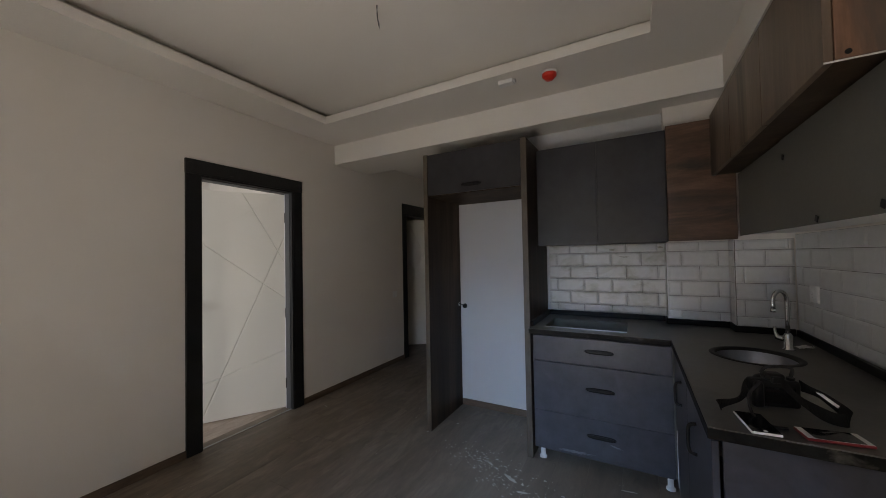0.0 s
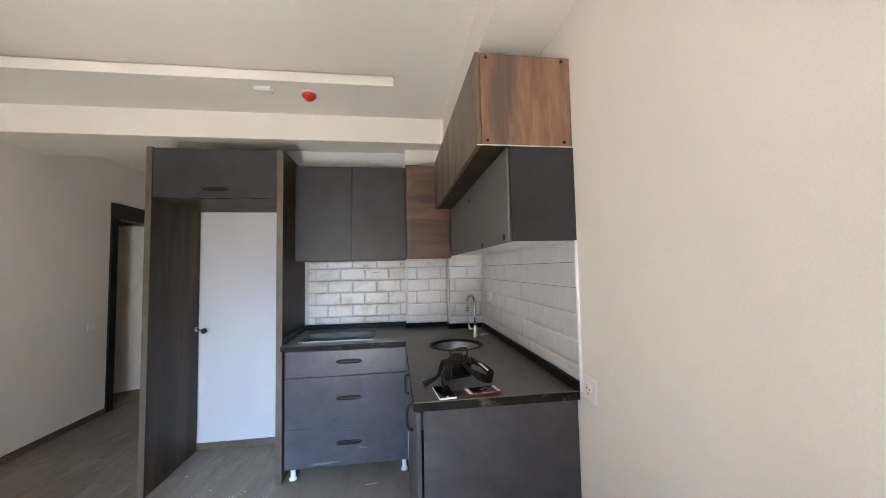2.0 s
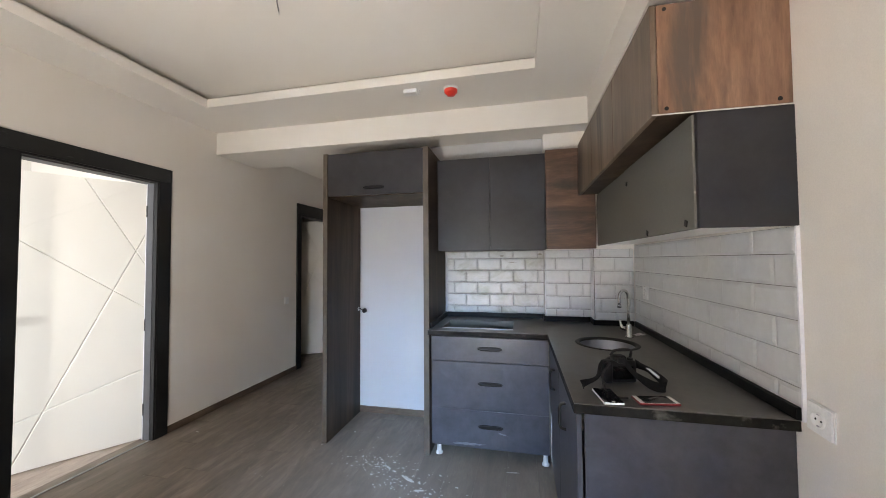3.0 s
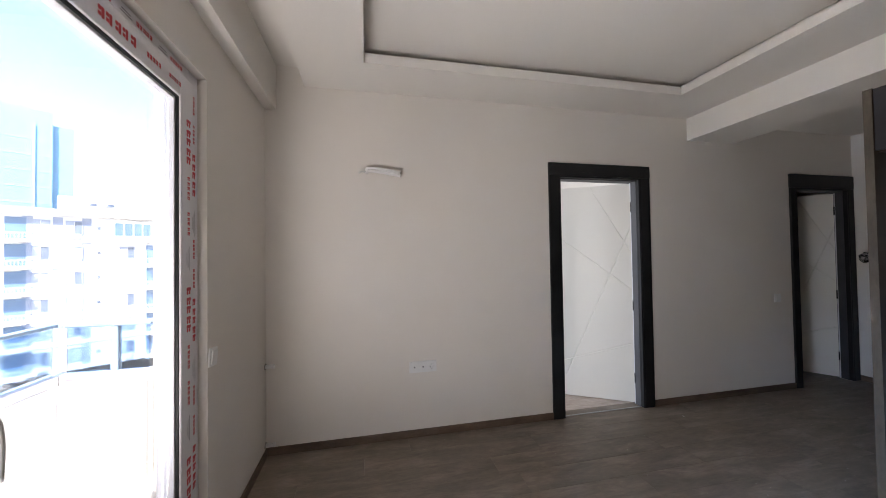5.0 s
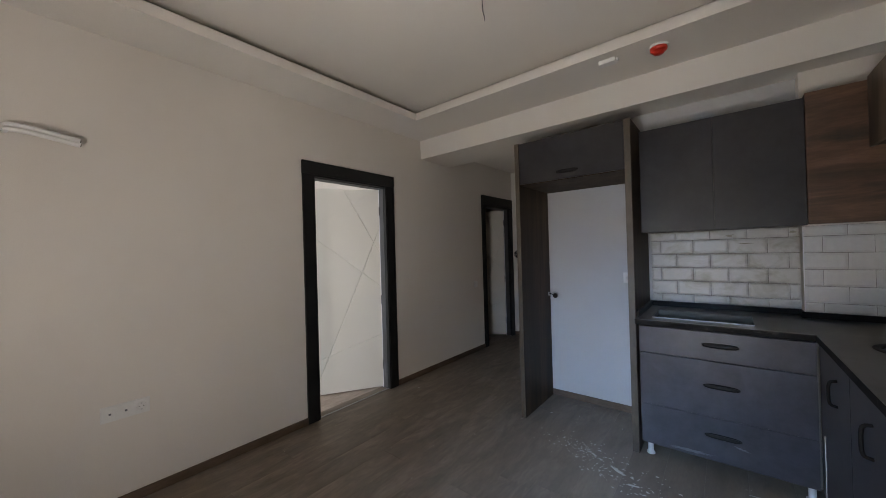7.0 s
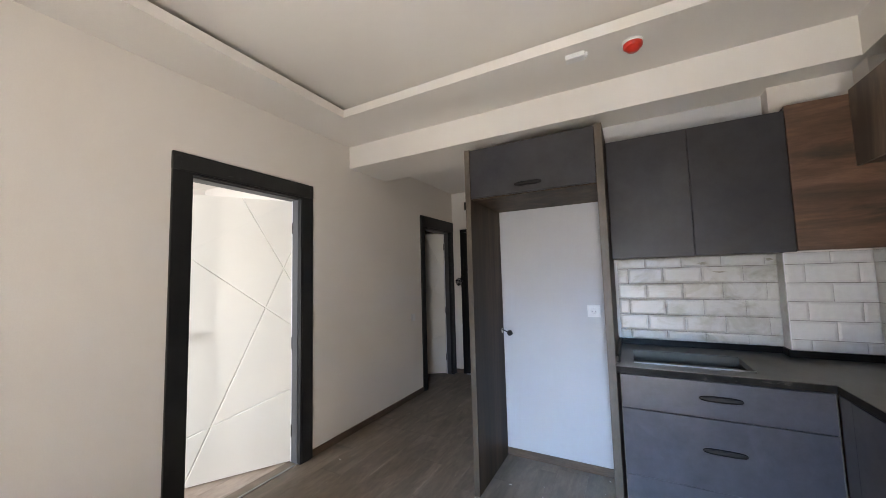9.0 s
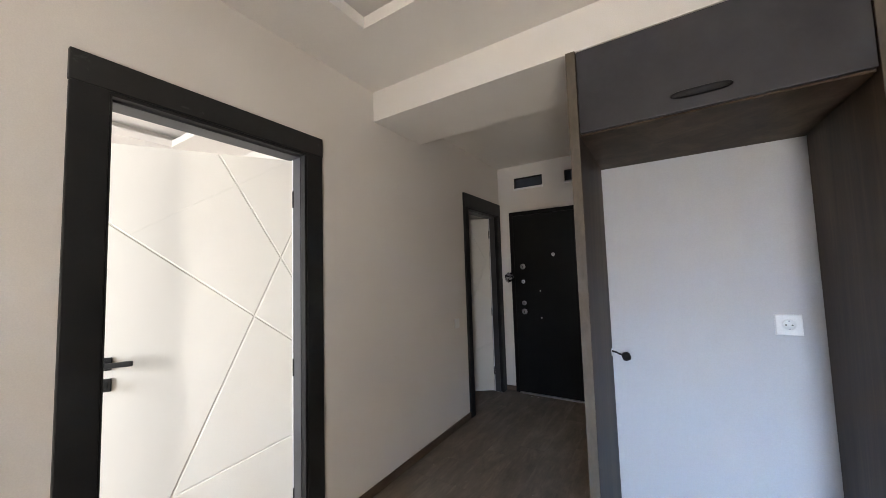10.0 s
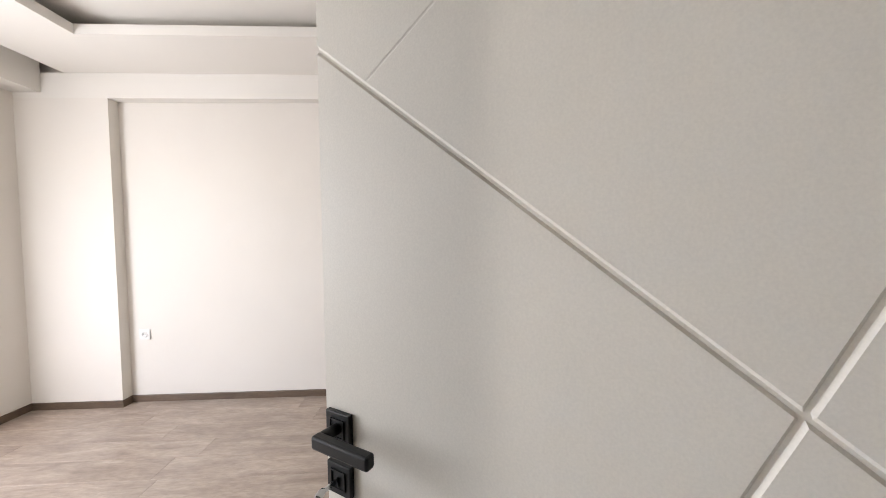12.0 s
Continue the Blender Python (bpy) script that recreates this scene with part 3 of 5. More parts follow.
for z, r, name in ((1.39, 0.031, "lock_escutcheon"), (1.222, 0.021, "thumb_turn"), (0.986, 0.026, "cylinder_cover"), (0.892, 0.031, "lock_escutcheon")):
    e = part(name, moved(lathe([(0, 0.012), (r * 0.55, 0.012), (r * 0.8, 0.010), (r, 0.004), (r, 0)], 28), Matrix.Translation((-2.51, HY - 0.030, z)) @ TO_Y), STEEL, eleaf, "round brushed steel lock plate", True)
    part("slot", box(-2.513, -2.507, HY - 0.0445, HY - 0.041, z - r * 0.35, z + r * 0.35), DARKHOLE, e)
part("peephole", moved(lathe([(0, 0.003), (0.009, 0.003), (0.011, 0.008), (0.018, 0.006), (0.019, 0)], 24), Matrix.Translation((-2.168, HY - 0.030, 1.51)) @ TO_Y), STEEL, eleaf, "round steel peephole", True)
for z in (1.12, 0.83):
    part("screw", moved(lathe([(0, 0.003), (0.006, 0.002), (0.008, 0)], 14), Matrix.Translation((-2.325, HY - 0.030, z)) @ TO_Y), STEEL, eleaf)
hp = part("handle_plate", box(-2.648, -2.605, HY - 0.036, HY - 0.030, 1.20, 1.36, 0.002), STEELBLACK, eleaf, "black handle plate")
part("entrance_handle", tube(smooth_path([(-2.625, HY - 0.03, 1.28), (-2.625, HY - 0.075, 1.28), (-2.64, HY - 0.085, 1.283), (-2.70, HY - 0.085, 1.285)], 5), 0.010, 10), RUBBER, eleaf, "black lever handle wrapped in a clear bag", True)
bag = bmesh.new()
bmesh.ops.create_icosphere(bag, subdivisions=3, radius=0.045)
for v in bag.verts:
    v.co *= 1 + 0.35 * noise.noise(v.co * 40)
    v.co.z *= 1.15
part("bag", moved(bag, Matrix.Translation((-2.655, HY - 0.085, 1.275))), CLEARBAG, eleaf, "crumpled clear plastic bag")


def vent(x0, x1):
    v = empty("air_vent", Matrix.Translation((x0, HY, 2.285)), "dark open air vent with a white ledge above the entrance door", "vent", "vents over the entrance door")
    w = x1 - x0
    h = 0.123
    # navy sheet and near-black lining stand for the shade inside the duct
    part("duct", boxes((0.001, w - 0.001, 0.05, 0.06, 0.001, h - 0.001)), DUCTBLUE, v, "navy sheet for the duct's dark depth")
    part("lining", boxes((0.001, 0.004, 0.0, 0.05, 0.004, h - 0.004), (w - 0.004, w - 0.001, 0.0, 0.05, 0.004, h - 0.004), (0.001, w - 0.001, 0.0, 0.05, h - 0.004, h - 0.001)), DARKHOLE, v)
    part("ledge", box(-0.006, w + 0.006, -0.012, 0.05, -0.018, 0.003, 0.002), PLASTIC, v, "white ledge")


vent(-2.58, -2.255)
vent(-2.015, -1.687)

# ---------------------------------------------------------------- balcony door


def letter_block(bm, cx, cz, w, h, y, slant=0.0):
    """One slanted rounded slab of print on a face at y, facing +y."""
    pts = []
    r = min(w, h) * 0.3
    for qx, qz, a0 in ((1, 1, 0), (-1, 1, 90), (-1, -1, 180), (1, -1, 270)):
        for k in range(4):
            a = radians(a0 + 30 * k)
            pts.append((qx * (w / 2 - r) + r * math.cos(a), qz * (h / 2 - r) + r * math.sin(a)))
    top = [bm.verts.new((cx + px + slant * pz, y, cz + pz)) for px, pz in pts]
    bm.faces.new(top)


def red_mark(cx, cz, length, height, y, upright):
    """A printed mark as five plain red blocks in a row, each a bar with two stubs."""
    bm = bmesh.new()
    n = 5
    step = length / n
    for i in range(n):
        o = (i - (n - 1) / 2) * step
        lead = 0.05 if i % 2 else -0.05
        for along, across, la, lb in ((-0.22 + lead, 0.0, 0.36, 1.0), (0.16 + lead, 0.27, 0.38, 0.40), (0.16 + lead, -0.22, 0.38, 0.36)):
            if upright:
                letter_block(bm, cx + across * height, cz - o - along * step, lb * height, la * step, y, 0.0)
            else:
                letter_block(bm, cx + o + along * step, cz + across * height, la * step, lb * height, y, 0.0)
    return bm


def small_lines(cx, cz, length, y, upright, rows=2, pitch=0.009):
    bm = bmesh.new()
    for i in range(rows):
        o = (i - (rows - 1) / 2) * pitch
        if upright:
            letter_block(bm, cx + o, cz, 0.0035, length * (1 - 0.25 * i), y)
        else:
            letter_block(bm, cx, cz + o, length * (1 - 0.25 * i), 0.0035, y)
    return bm


def frame_bars(x0, x1, z0, z1, y0, y1, w, bevel=0.004):
    return [box(x0, x0 + w, y0, y1, z0, z1, bevel), box(x1 - w, x1, y0, y1, z0, z1, bevel),
            box(x0 + w, x1 - w, y0, y1, z1 - w, z1, bevel), box(x0 + w, x1 - w, y0, y1, z0, z0 + w, bevel)]


bd = empty("balcony_door", Matrix.Translation((-0.9, -0.95, 0)), "white plastic balcony door with red printed film on its frame", "balcony door")
bd.matrix_world = Matrix()
FY, SYF = -0.962, -0.946
for b, nm in zip(frame_bars(-1.885, 0.06, 0.002, 2.155, -1.03, FY, 0.085), ("jamb", "jamb", "head", "sill")):
    part(nm, b, PVC, bd, "white plastic frame bar under printed film")
for k, (a, b) in enumerate(((-1.806, -0.888), (-0.882, -0.02))):
    sash = part("sash", joined(*frame_bars(a, b, 0.065, 2.10, -1.02, SYF, 0.10, 0.006)), PVC, bd, "white plastic sash with printed protective film")
    part("gasket", joined(*frame_bars(a + 0.1, b - 0.1, 0.165, 2.0, -0.962, -0.952, 0.006, 0)), RUBBER, sash, "black rubber gasket")
    part("glazing_bead", joined(*frame_bars(a + 0.106, b - 0.106, 0.171, 1.994, -0.978, -0.962, 0.010, 0.002)), PVC, sash)
    for yy in (-0.990, -1.008):
        pane = part("pane", boxes((a + 0.102, b - 0.102, yy - 0.002, yy + 0.002, 0.167, 1.998)), GLASS, sash, "clear glass pane")
        pane.visible_shadow = False
    if k == 0:
        # window handle
        hx, hz = -0.937, 1.072
        hb = part("handle_base", box(hx - 0.016, hx + 0.016, SYF, SYF + 0.012, hz - 0.036, hz + 0.036, 0.005), PLASTIC, sash, "white plastic handle base")
        part("grip", tube(smooth_path([(hx, SYF + 0.008, hz), (hx, SYF + 0.040, hz), (hx - 0.014, SYF + 0.050, hz - 0.006), (hx - 0.022, SYF + 0.050, hz - 0.05), (hx - 0.020, SYF + 0.050, hz - 0.115)], 6),
                          0.0115, 14), PLASTIC, sash, "white curved handle grip", True)
        yq = SYF + 0.0012
        # printed film on the handle-side stile
        zz = 2.404
        while zz > 0.25:
            for kind, ln, gap in (("big", 0.180, 0.045), ("badge", 0.065, 0.045), ("medium", 0.098, 0.022), ("medium", 0.098, 0.037)):
                if zz < 2.03 and abs(zz - ln / 2 - hz) > (0.06 if kind == "big" else 0.08):
                    if kind == "badge":
                        arc = [(a + 0.852 + 0.020 * math.cos(t), yq, zz - ln / 2 + 0.026 * math.sin(t)) for t in [radians(110 + 14 * q) for q in range(11)]]
                        part("badge", joined(tube(arc, 0.0012, 6, 0.4), small_lines(a + 0.856, zz - ln / 2, ln * 0.8, yq, True, 1)), INKRED, sash, "thin red arc and word bar")
                        part("small_print", small_lines(a + 0.884, zz - ln / 2, 0.115, yq, True, 4, 0.007), INKGREY, sash, "tiny grey print lines")
                    else:
                        part("print", red_mark(a + (0.848 if kind == "big" else 0.852), zz - ln / 2, ln, 0.042 if kind == "big" else 0.024, yq, True), INKRED, sash, "red block print")
                        part("small_print", small_lines(a + (0.883 if kind == "big" else 0.874), zz - ln / 2, ln * 0.95, yq, True, 1 if kind == "big" else 2, 0.006), INKGREY, sash, "tiny grey print lines")
                zz -= ln + gap
        # printed film on the far stile
        zz, i = 1.93, 0
        while zz > 0.2:
            ln = (0.19, 0.10, 0.10)[i % 3]
            part("print", red_mark(a + 0.040, zz - ln / 2, ln, (0.034, 0.019, 0.019)[i % 3], yq, True), INKRED, sash, "red block print")
            if i % 3 == 2:
                part("small_print", small_lines(a + 0.045, zz - 0.19, 0.10, yq, True, 3), INKGREY, sash, "tiny grey print lines")
                zz -= 0.16
            zz -= ln + 0.045
            i += 1
        # printed film on the top rail
        xx, i = a + 0.10, 0
        while xx < b - 0.15:
            ln = (0.085, 0.085, 0.17)[i % 3]
            part("print", red_mark(xx + ln / 2, 2.045, ln, (0.018, 0.018, 0.033)[i % 3], yq, False), INKRED, sash, "red block print")
            xx += ln + 0.05
            i += 1
yq = FY + 0.0012
zz, i = 2.06, 0
while zz > 0.2:
    ln = (0.085, 0.085, 0.19)[i % 3]
    part("print", red_mark(-1.846, zz - ln / 2, ln, (0.016, 0.016, 0.028)[i % 3], yq, True), INKRED, bd, "red block print")
    if i % 3 == 2:
        part("small_print", small_lines(-1.846, zz - ln - 0.11, 0.11, yq, True, 3), INKGREY, bd, "tiny grey print lines")
        zz -= 0.14
    zz -= ln + 0.04
    i += 1
xx, i = -1.75, 0
while xx < -0.3:
    ln = (0.09, 0.09, 0.18)[i % 3]
    part("print", red_mark(xx + ln / 2, 2.128, ln, (0.017, 0.017, 0.030)[i % 3], yq, False), INKRED, bd, "red block print")
    part("small_print", small_lines(xx + ln + 0.045, 2.128, 0.06, yq, False, 2), INKGREY, bd, "tiny grey print lines")
    xx += ln + 0.11
    i += 1

# bedroom window, out of sight behind the door
bw = empty("window_1", Matrix(), "white plastic bedroom window", "window", kind="structure")
for b, nm in zip(frame_bars(-4.75, -2.95, 0.32, 2.2, BS - 0.085, BS - 0.055, 0.07), ("jamb", "jamb", "head", "sill")):
    part(nm, b, PVC, bw)

# ---------------------------------------------------------------- small wall fittings


def socket_plate(name, m, count, label, group="", size=0.082):
    """Plate in its own xz plane, facing -y; count gangs along x."""
    s = empty(name, m, label, "power socket", group)
    w = size * (0.25 + 0.75 * count) if count > 1 else size
    part("backing", box(-w / 2 - 0.0012, w / 2 + 0.0012, -0.0035, 0.0, -size / 2 - 0.0012, size / 2 + 0.0012), PLASTIC, s, "thin plate backing")
    part("plate", box(-w / 2, w / 2, -0.011, -0.0035, -size / 2, size / 2, 0.003), PLASTIC, s)
    for i in range(count):
        cx = (i - (count - 1) / 2) * size * 0.80
        kind = "socket" if (count == 1 or i == count - 1) else "jack"
        if kind == "socket":
            q = part("insert", moved(lathe([(0, 0.0112), (0.018, 0.0112), (0.0195, 0.0165), (0.022, 0.0165), (0.023, 0.0105)], 28), Matrix.Translation((cx, 0, 0)) @ TO_Y), PLASTIC, s, "round white socket insert", True)
            for dx in (-0.0095, 0.0095):
                part("hole", moved(cyl(0.0028, 0.0112, 0.0122, 12), Matrix.Translation((cx + dx, 0, 0)) @ TO_Y), DARKHOLE, q)
            for dz in (-0.017, 0.017):
                part("contact", box(cx - 0.003, cx + 0.003, -0.0145, -0.0115, dz - 0.0025, dz + 0.0025), STEEL, q)
        else:
            part("jack", box(cx - 0.0055, cx + 0.0055, -0.0120, -0.0105, -0.0055, 0.0055, 0.0008), INKGREY, s, "small grey jack")
    return s


FACE_E = Matrix.Rotation(radians(90), 4, "Z")      # plate facing +x
FACE_W = Matrix.Rotation(radians(-90), 4, "Z")     # plate facing -x
socket_plate("wall_socket", Matrix.Translation((WX, 0.172, 0.520)) @ FACE_E, 3, "white triple socket plate low on the wall")
socket_plate("wall_socket", Matrix.Translation((EX, 1.131, 0.920)) @ FACE_W @ Matrix.Rotation(radians(4), 4, "Y"), 1, "white single socket beside the worktop end")
socket_plate("wall_socket", Matrix.Translation((-0.772, NY, 1.097)), 1, "white single socket in the fridge recess")
socket_plate("wall_socket", Matrix.Translation((BX, -0.665, 0.552)) @ FACE_E, 1, "white single socket on the bedroom wall")
socket_plate("wall_socket", Matrix.Translation((EX - 0.008, 2.45, 1.15)) @ FACE_W, 1, "white single socket on the tiles near the tap")


def light_switch(m, label, colour=PLASTIC):
    s = empty("light_switch", m, label, "light switch")
    part("plate", box(-0.041, 0.041, -0.008, 0, -0.041, 0.041, 0.003), colour, s)
    part("rocker", moved(box(-0.028, 0.028, -0.006, 0.0, -0.03, 0.03, 0.002), Matrix.Translation((0, -0.0075, 0)) @ Matrix.Rotation(radians(4), 4, "X")), colour, s)


light_switch(Matrix.Translation((WX, 3.685, 0.894)) @ FACE_E, "white light switch beside the hall door")
light_switch(Matrix.Translation((-1.93, SY, 0.915)) @ Matrix.Rotation(radians(180), 4, "Z") @ Matrix.Rotation(radians(7), 4, "Y"), "white light switch hanging loose beside the balcony door")
light_switch(Matrix.Translation((HX, 4.55, 1.25)) @ FACE_W, "dark grey switch on the hall wall", INKGREY)
light_switch(Matrix.Translation((HX, 4.52, 0.93)) @ FACE_W, "white switch low on the hall wall")

# air conditioner pipe stub
stub = empty("pipe_stub", Matrix.Translation((WX, -0.13, 1.985)), "white wrapped air conditioner pipe stub on the wall", "pipe stub")
c = Vector((WX, -0.13, 1.985))
for dz, dx, nm, lab in ((0.010, 0.030, "pipe", "white foam-wrapped pipe"), (-0.012, 0.036, "pipe", "white foam-wrapped pipe")):
    pts = smooth_path([(0.0, -0.10, dz + 0.01), (dx, -0.085, dz + 0.012), (dx + 0.018, -0.02, dz + 0.006), (dx + 0.02, 0.06, dz - 0.006), (dx + 0.016, 0.145, dz - 0.02)], 6)
    p = part(nm, tube(pts, 0.0125, 12), PLASTIC, stub, lab, True)
    part("pipe_end", tube([pts[-1], pts[-1] + Vector((-0.0005, 0.003, -0.0004))], 0.0075, 12), DARKHOLE, p, "dark open pipe end")
part("cable", tube(smooth_path([(0.0, -0.09, 0.0), (0.03, -0.11, -0.004), (0.045, -0.14, -0.01), (0.05, -0.155, -0.02)], 5), 0.006, 8), PLASTIC, stub, "short cut cable", True)
for z, lab in ((0.613, "white capped water pipe stub near the corner"), (0.08, "white capped pipe stub above the floor corner")):
    s = empty("wall_pipe", Matrix.Translation((WX + 0.022, SY, z)) @ Matrix.Rotation(radians(90), 4, "Z"), lab, "pipe")
    part("tube", tube([(0, 0, 0), (0.05, 0.002, 0)], 0.013, 14), PLASTIC, s, "", True)
    part("cap", tube([(0.05, 0.002, 0), (0.062, 0.002, 0)], 0.016, 14), PLASTIC, s, "", True)
    part("flange", tube([(0.001, 0, 0), (0.006, 0, 0)], 0.022, 18), CEMENT, s, "grey flange", True)

# ceiling fittings
det = empty("heat_detector", Matrix.Translation((-0.452, 2.32, SOF)), "round red detector on the ceiling", "detector")
part("base", lathe([(0, -0.001), (0.052, -0.001), (0.052, -0.012), (0.046, -0.016)], 36), PLASTIC, det, "white base ring", True)
part("dome", lathe([(0.047, -0.012), (0.046, -0.030), (0.036, -0.040), (0.030, -0.040), (0.027, -0.052), (0, -0.056)], 36), RED, det, "red plastic cap", True)
jb = empty("junction_box", Matrix.Translation((-0.735, 2.285, SOF)), "small white box on the ceiling with a cable end", "junction box")
part("housing", box(-0.052, 0.052, -0.028, 0.028, -0.030, 0.0, 0.006), PLASTIC, jb)
part("plug", box(0.052, 0.064, -0.012, 0.012, -0.026, -0.004, 0.003), PVC, jb)
wires = empty("ceiling_wire", Matrix.Translation((-1.153, 1.41, SLAB)), "two bare dark wires hanging from the ceiling", "wire")
part("wire", tube(smooth_path([(0, 0, 0), (0.004, 0.002, -0.04), (0.012, -0.006, -0.085), (0.022, -0.010, -0.125)], 5), 0.0018, 6), RUBBER, wires)
part("wire", tube(smooth_path([(0.004, 0.004, 0), (-0.004, 0.008, -0.05), (0.006, 0.012, -0.09), (0.004, 0.018, -0.118)], 5), 0.0018, 6), INKGREY, wires)

# ---------------------------------------------------------------- kitchen
TOPZ = 0.888


def slot_handle(parent, x, y, z, w=0.168, h=0.030):
    """Oval black recessed pull on a front facing -y."""
    bm = bmesh.new()
    n = 40
    outer, lip, inner = [], [], []
    for i in range(n):
        a = 2 * math.pi * i / n
        ca, sa = math.cos(a), math.sin(a)
        ex = math.copysign(abs(ca) ** 0.55, ca)
        ez = math.copysign(abs(sa) ** 0.9, sa)
        outer.append(bm.verts.new((x + w / 2 * ex, y - 0.001, z + h / 2 * ez)))
        lip.append(bm.verts.new((x + (w / 2 - 0.003) * ex, y - 0.006, z + (h / 2 - 0.003) * ez)))
        inner.append(bm.verts.new((x + (w / 2 - 0.008) * ex, y - 0.0015, z + (h / 2 - 0.008) * ez)))
    for i in range(n):
        j = (i + 1) % n
        bm.faces.new((outer[i], outer[j], lip[j], lip[i]))
        bm.faces.new((lip[i], lip[j], inner[j], inner[i]))
    bm.faces.new(inner)
    return part("handle", bm, RUBBER, parent, "oval black recessed pull")


# tall fridge surround
tc = empty("tall_cabinet", Matrix.Translation((-1.05, 2.64, 0)), "open tall fridge cabinet with dark wood-look sides and grey flap", "cabinet")
tc.matrix_world = Matrix()
part("side_panel", box(-1.466, -1.430, 2.352, NY - 0.013, 0.0, 2.198, 0.0015), PANELWOOD, tc, "dark brown wood-look side panel")
part("side_panel", box(-0.668, -0.628, 2.352, NY - 0.013, 0.0, 2.198, 0.0015), PANELWOOD, tc, "dark brown wood-look side panel")
for x0, x1 in ((-1.466, -1.430), (-0.668, -0.628)):
    part("edge_band", box(x0 + 0.0005, x1 - 0.0005, 2.349, 2.352, 0.002, 2.197, 0.0008), EDGEBAND, tc, "olive brown edge band")
part("bottom_board", box(-1.430, -0.668, 2.372, NY - 0.002, 1.862, 1.880), PANELWOOD, tc)
part("top_board", box(-1.430, -0.668, 2.372, NY - 0.002, 2.180, 2.198), PANELWOOD, tc)
part("back_board", box(-1.430, -0.668, NY - 0.008, NY - 0.002, 1.88, 2.18), PANELWOOD, tc)
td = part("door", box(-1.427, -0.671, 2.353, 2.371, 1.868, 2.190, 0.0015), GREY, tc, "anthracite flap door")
slot_handle(td, -1.052, 2.353, 1.922)

plug = empty("cable_plug", Matrix.Translation((-1.430, 2.87, 0.93)), "black plug on a short cable from the cabinet side", "plug")
part("cable", tube(smooth_path([(0, 0.01, 0.012), (0.018, 0.004, 0.010), (0.036, 0, 0.003), (0.05, -0.002, -0.001)], 5), 0.0045, 8), RUBBER, plug, "", True)
part("body", moved(lathe([(0, 0.017), (0.012, 0.017), (0.020, 0.010), (0.021, -0.008), (0.015, -0.018), (0, -0.019)], 20), Matrix.Translation((0.066, -0.003, -0.006)) @ Matrix.Rotation(radians(70), 4, "Y")), RUBBER, plug, "round black plug", True)
part("chipped_hole", moved(cyl(0.019, 0.0, 0.0025, 9), Matrix.Translation((0.0005, 0.012, 0.005)) @ Matrix.Rotation(radians(90), 4, "Y")), CRUMB, plug, "pale chipped hole edge")

# drawer unit
du = empty("drawer_cabinet", Matrix(), "anthracite base cabinet with three drawers and no plinth", "cabinet")
part("body", boxes((-0.612, -0.594, 2.352, NY - 0.08, 0.10, TOPZ - 0.04), (0.172, 0.190, 2.352, NY - 0.105, 0.10, TOPZ - 0.04), (-0.594, 0.172, 2.352, NY - 0.105, 0.10, 0.118), (-0.594, 0.172, NY - 0.12, NY - 0.105, 0.118, TOPZ - 0.04)), GREYRAW, du, "grey board carcass")
for z0, z1, hz in ((0.676, 0.842, 0.765), (0.3495, 0.672, 0.528), (0.098, 0.348, 0.242)):
    dr = part("drawer_front", box(-0.608, 0.180, 2.333, 2.351, z0, z1, 0.0018), GREY_SCUFFED_LIT, du, "dusty anthracite drawer front in a lit tone")
    slot_handle(dr, -0.20, 2.333, hz)
low_drawer = dr
for x, y in ((-0.572, 2.405), (0.158, 2.402), (-0.572, 2.80), (0.158, 2.79)):
    lg = part("leg", moved(lathe([(0, 0.0), (0.024, 0.0), (0.025, 0.008), (0.016, 0.014), (0.015, 0.085), (0.021, 0.09), (0.021, 0.099), (0, 0.099)], 20), Matrix.Translation((x, y, 0.001))), PLASTIC, du, "white plastic adjustable leg", True)

# return unit under the sink
ru = empty("sink_cabinet", Matrix(), "anthracite corner sink cabinet with a plain grey end panel", "cabinet")
part("end_panel", box(0.213, EX - 0.004, 1.224, 1.242, 0.003, TOPZ - 0.034, 0.0015), GREY_SCUFFED_LIT, ru, "dusty anthracite end panel in a lit tone")
part("carcass", boxes((0.212, EX - 0.01, 1.243, 2.69, 0.10, 0.118), (0.212, 0.228, 2.31, 2.345, 0.10, TOPZ - 0.04)), GREYRAW, ru)
for y0, y1 in ((1.226, 1.772), (1.776, 2.232)):
    dd = part("door", box(0.186, 0.204, y0, y1, 0.098, 0.842, 0.0018), GREY_SCUFFED_LIT, ru, "anthracite cabinet door")
    hy = y1 - 0.26 if y0 < 1.5 else y0 + 0.19
    bm = tube(smooth_path([(0.186, hy, 0.655), (0.164, hy, 0.665), (0.160, hy, 0.71), (0.164, hy, 0.755), (0.186, hy, 0.765)], 5), 0.006, 10)
    part("handle", bm, RUBBER, dd, "black bow handle", True)
part("filler", box(0.188, 0.204, 2.236, 2.330, 0.098, 0.842, 0.0015), GREY_SCUFFED_LIT, ru, "narrow corner filler strip")
for y in (1.30, 1.75, 2.28):
    part("leg", moved(lathe([(0, 0.0), (0.024, 0.0), (0.025, 0.008), (0.016, 0.014), (0.015, 0.085), (0.021, 0.09), (0.021, 0.099), (0, 0.099)], 20), Matrix.Translation((0.262, y, 0.001))), PLASTIC, ru, "white plastic adjustable leg", True)
part("edge_tape", box(0.1825, 0.185, 2.225, 2.2335, 0.12, 0.42), PLASTIC, ru, "peeling pale edge tape")


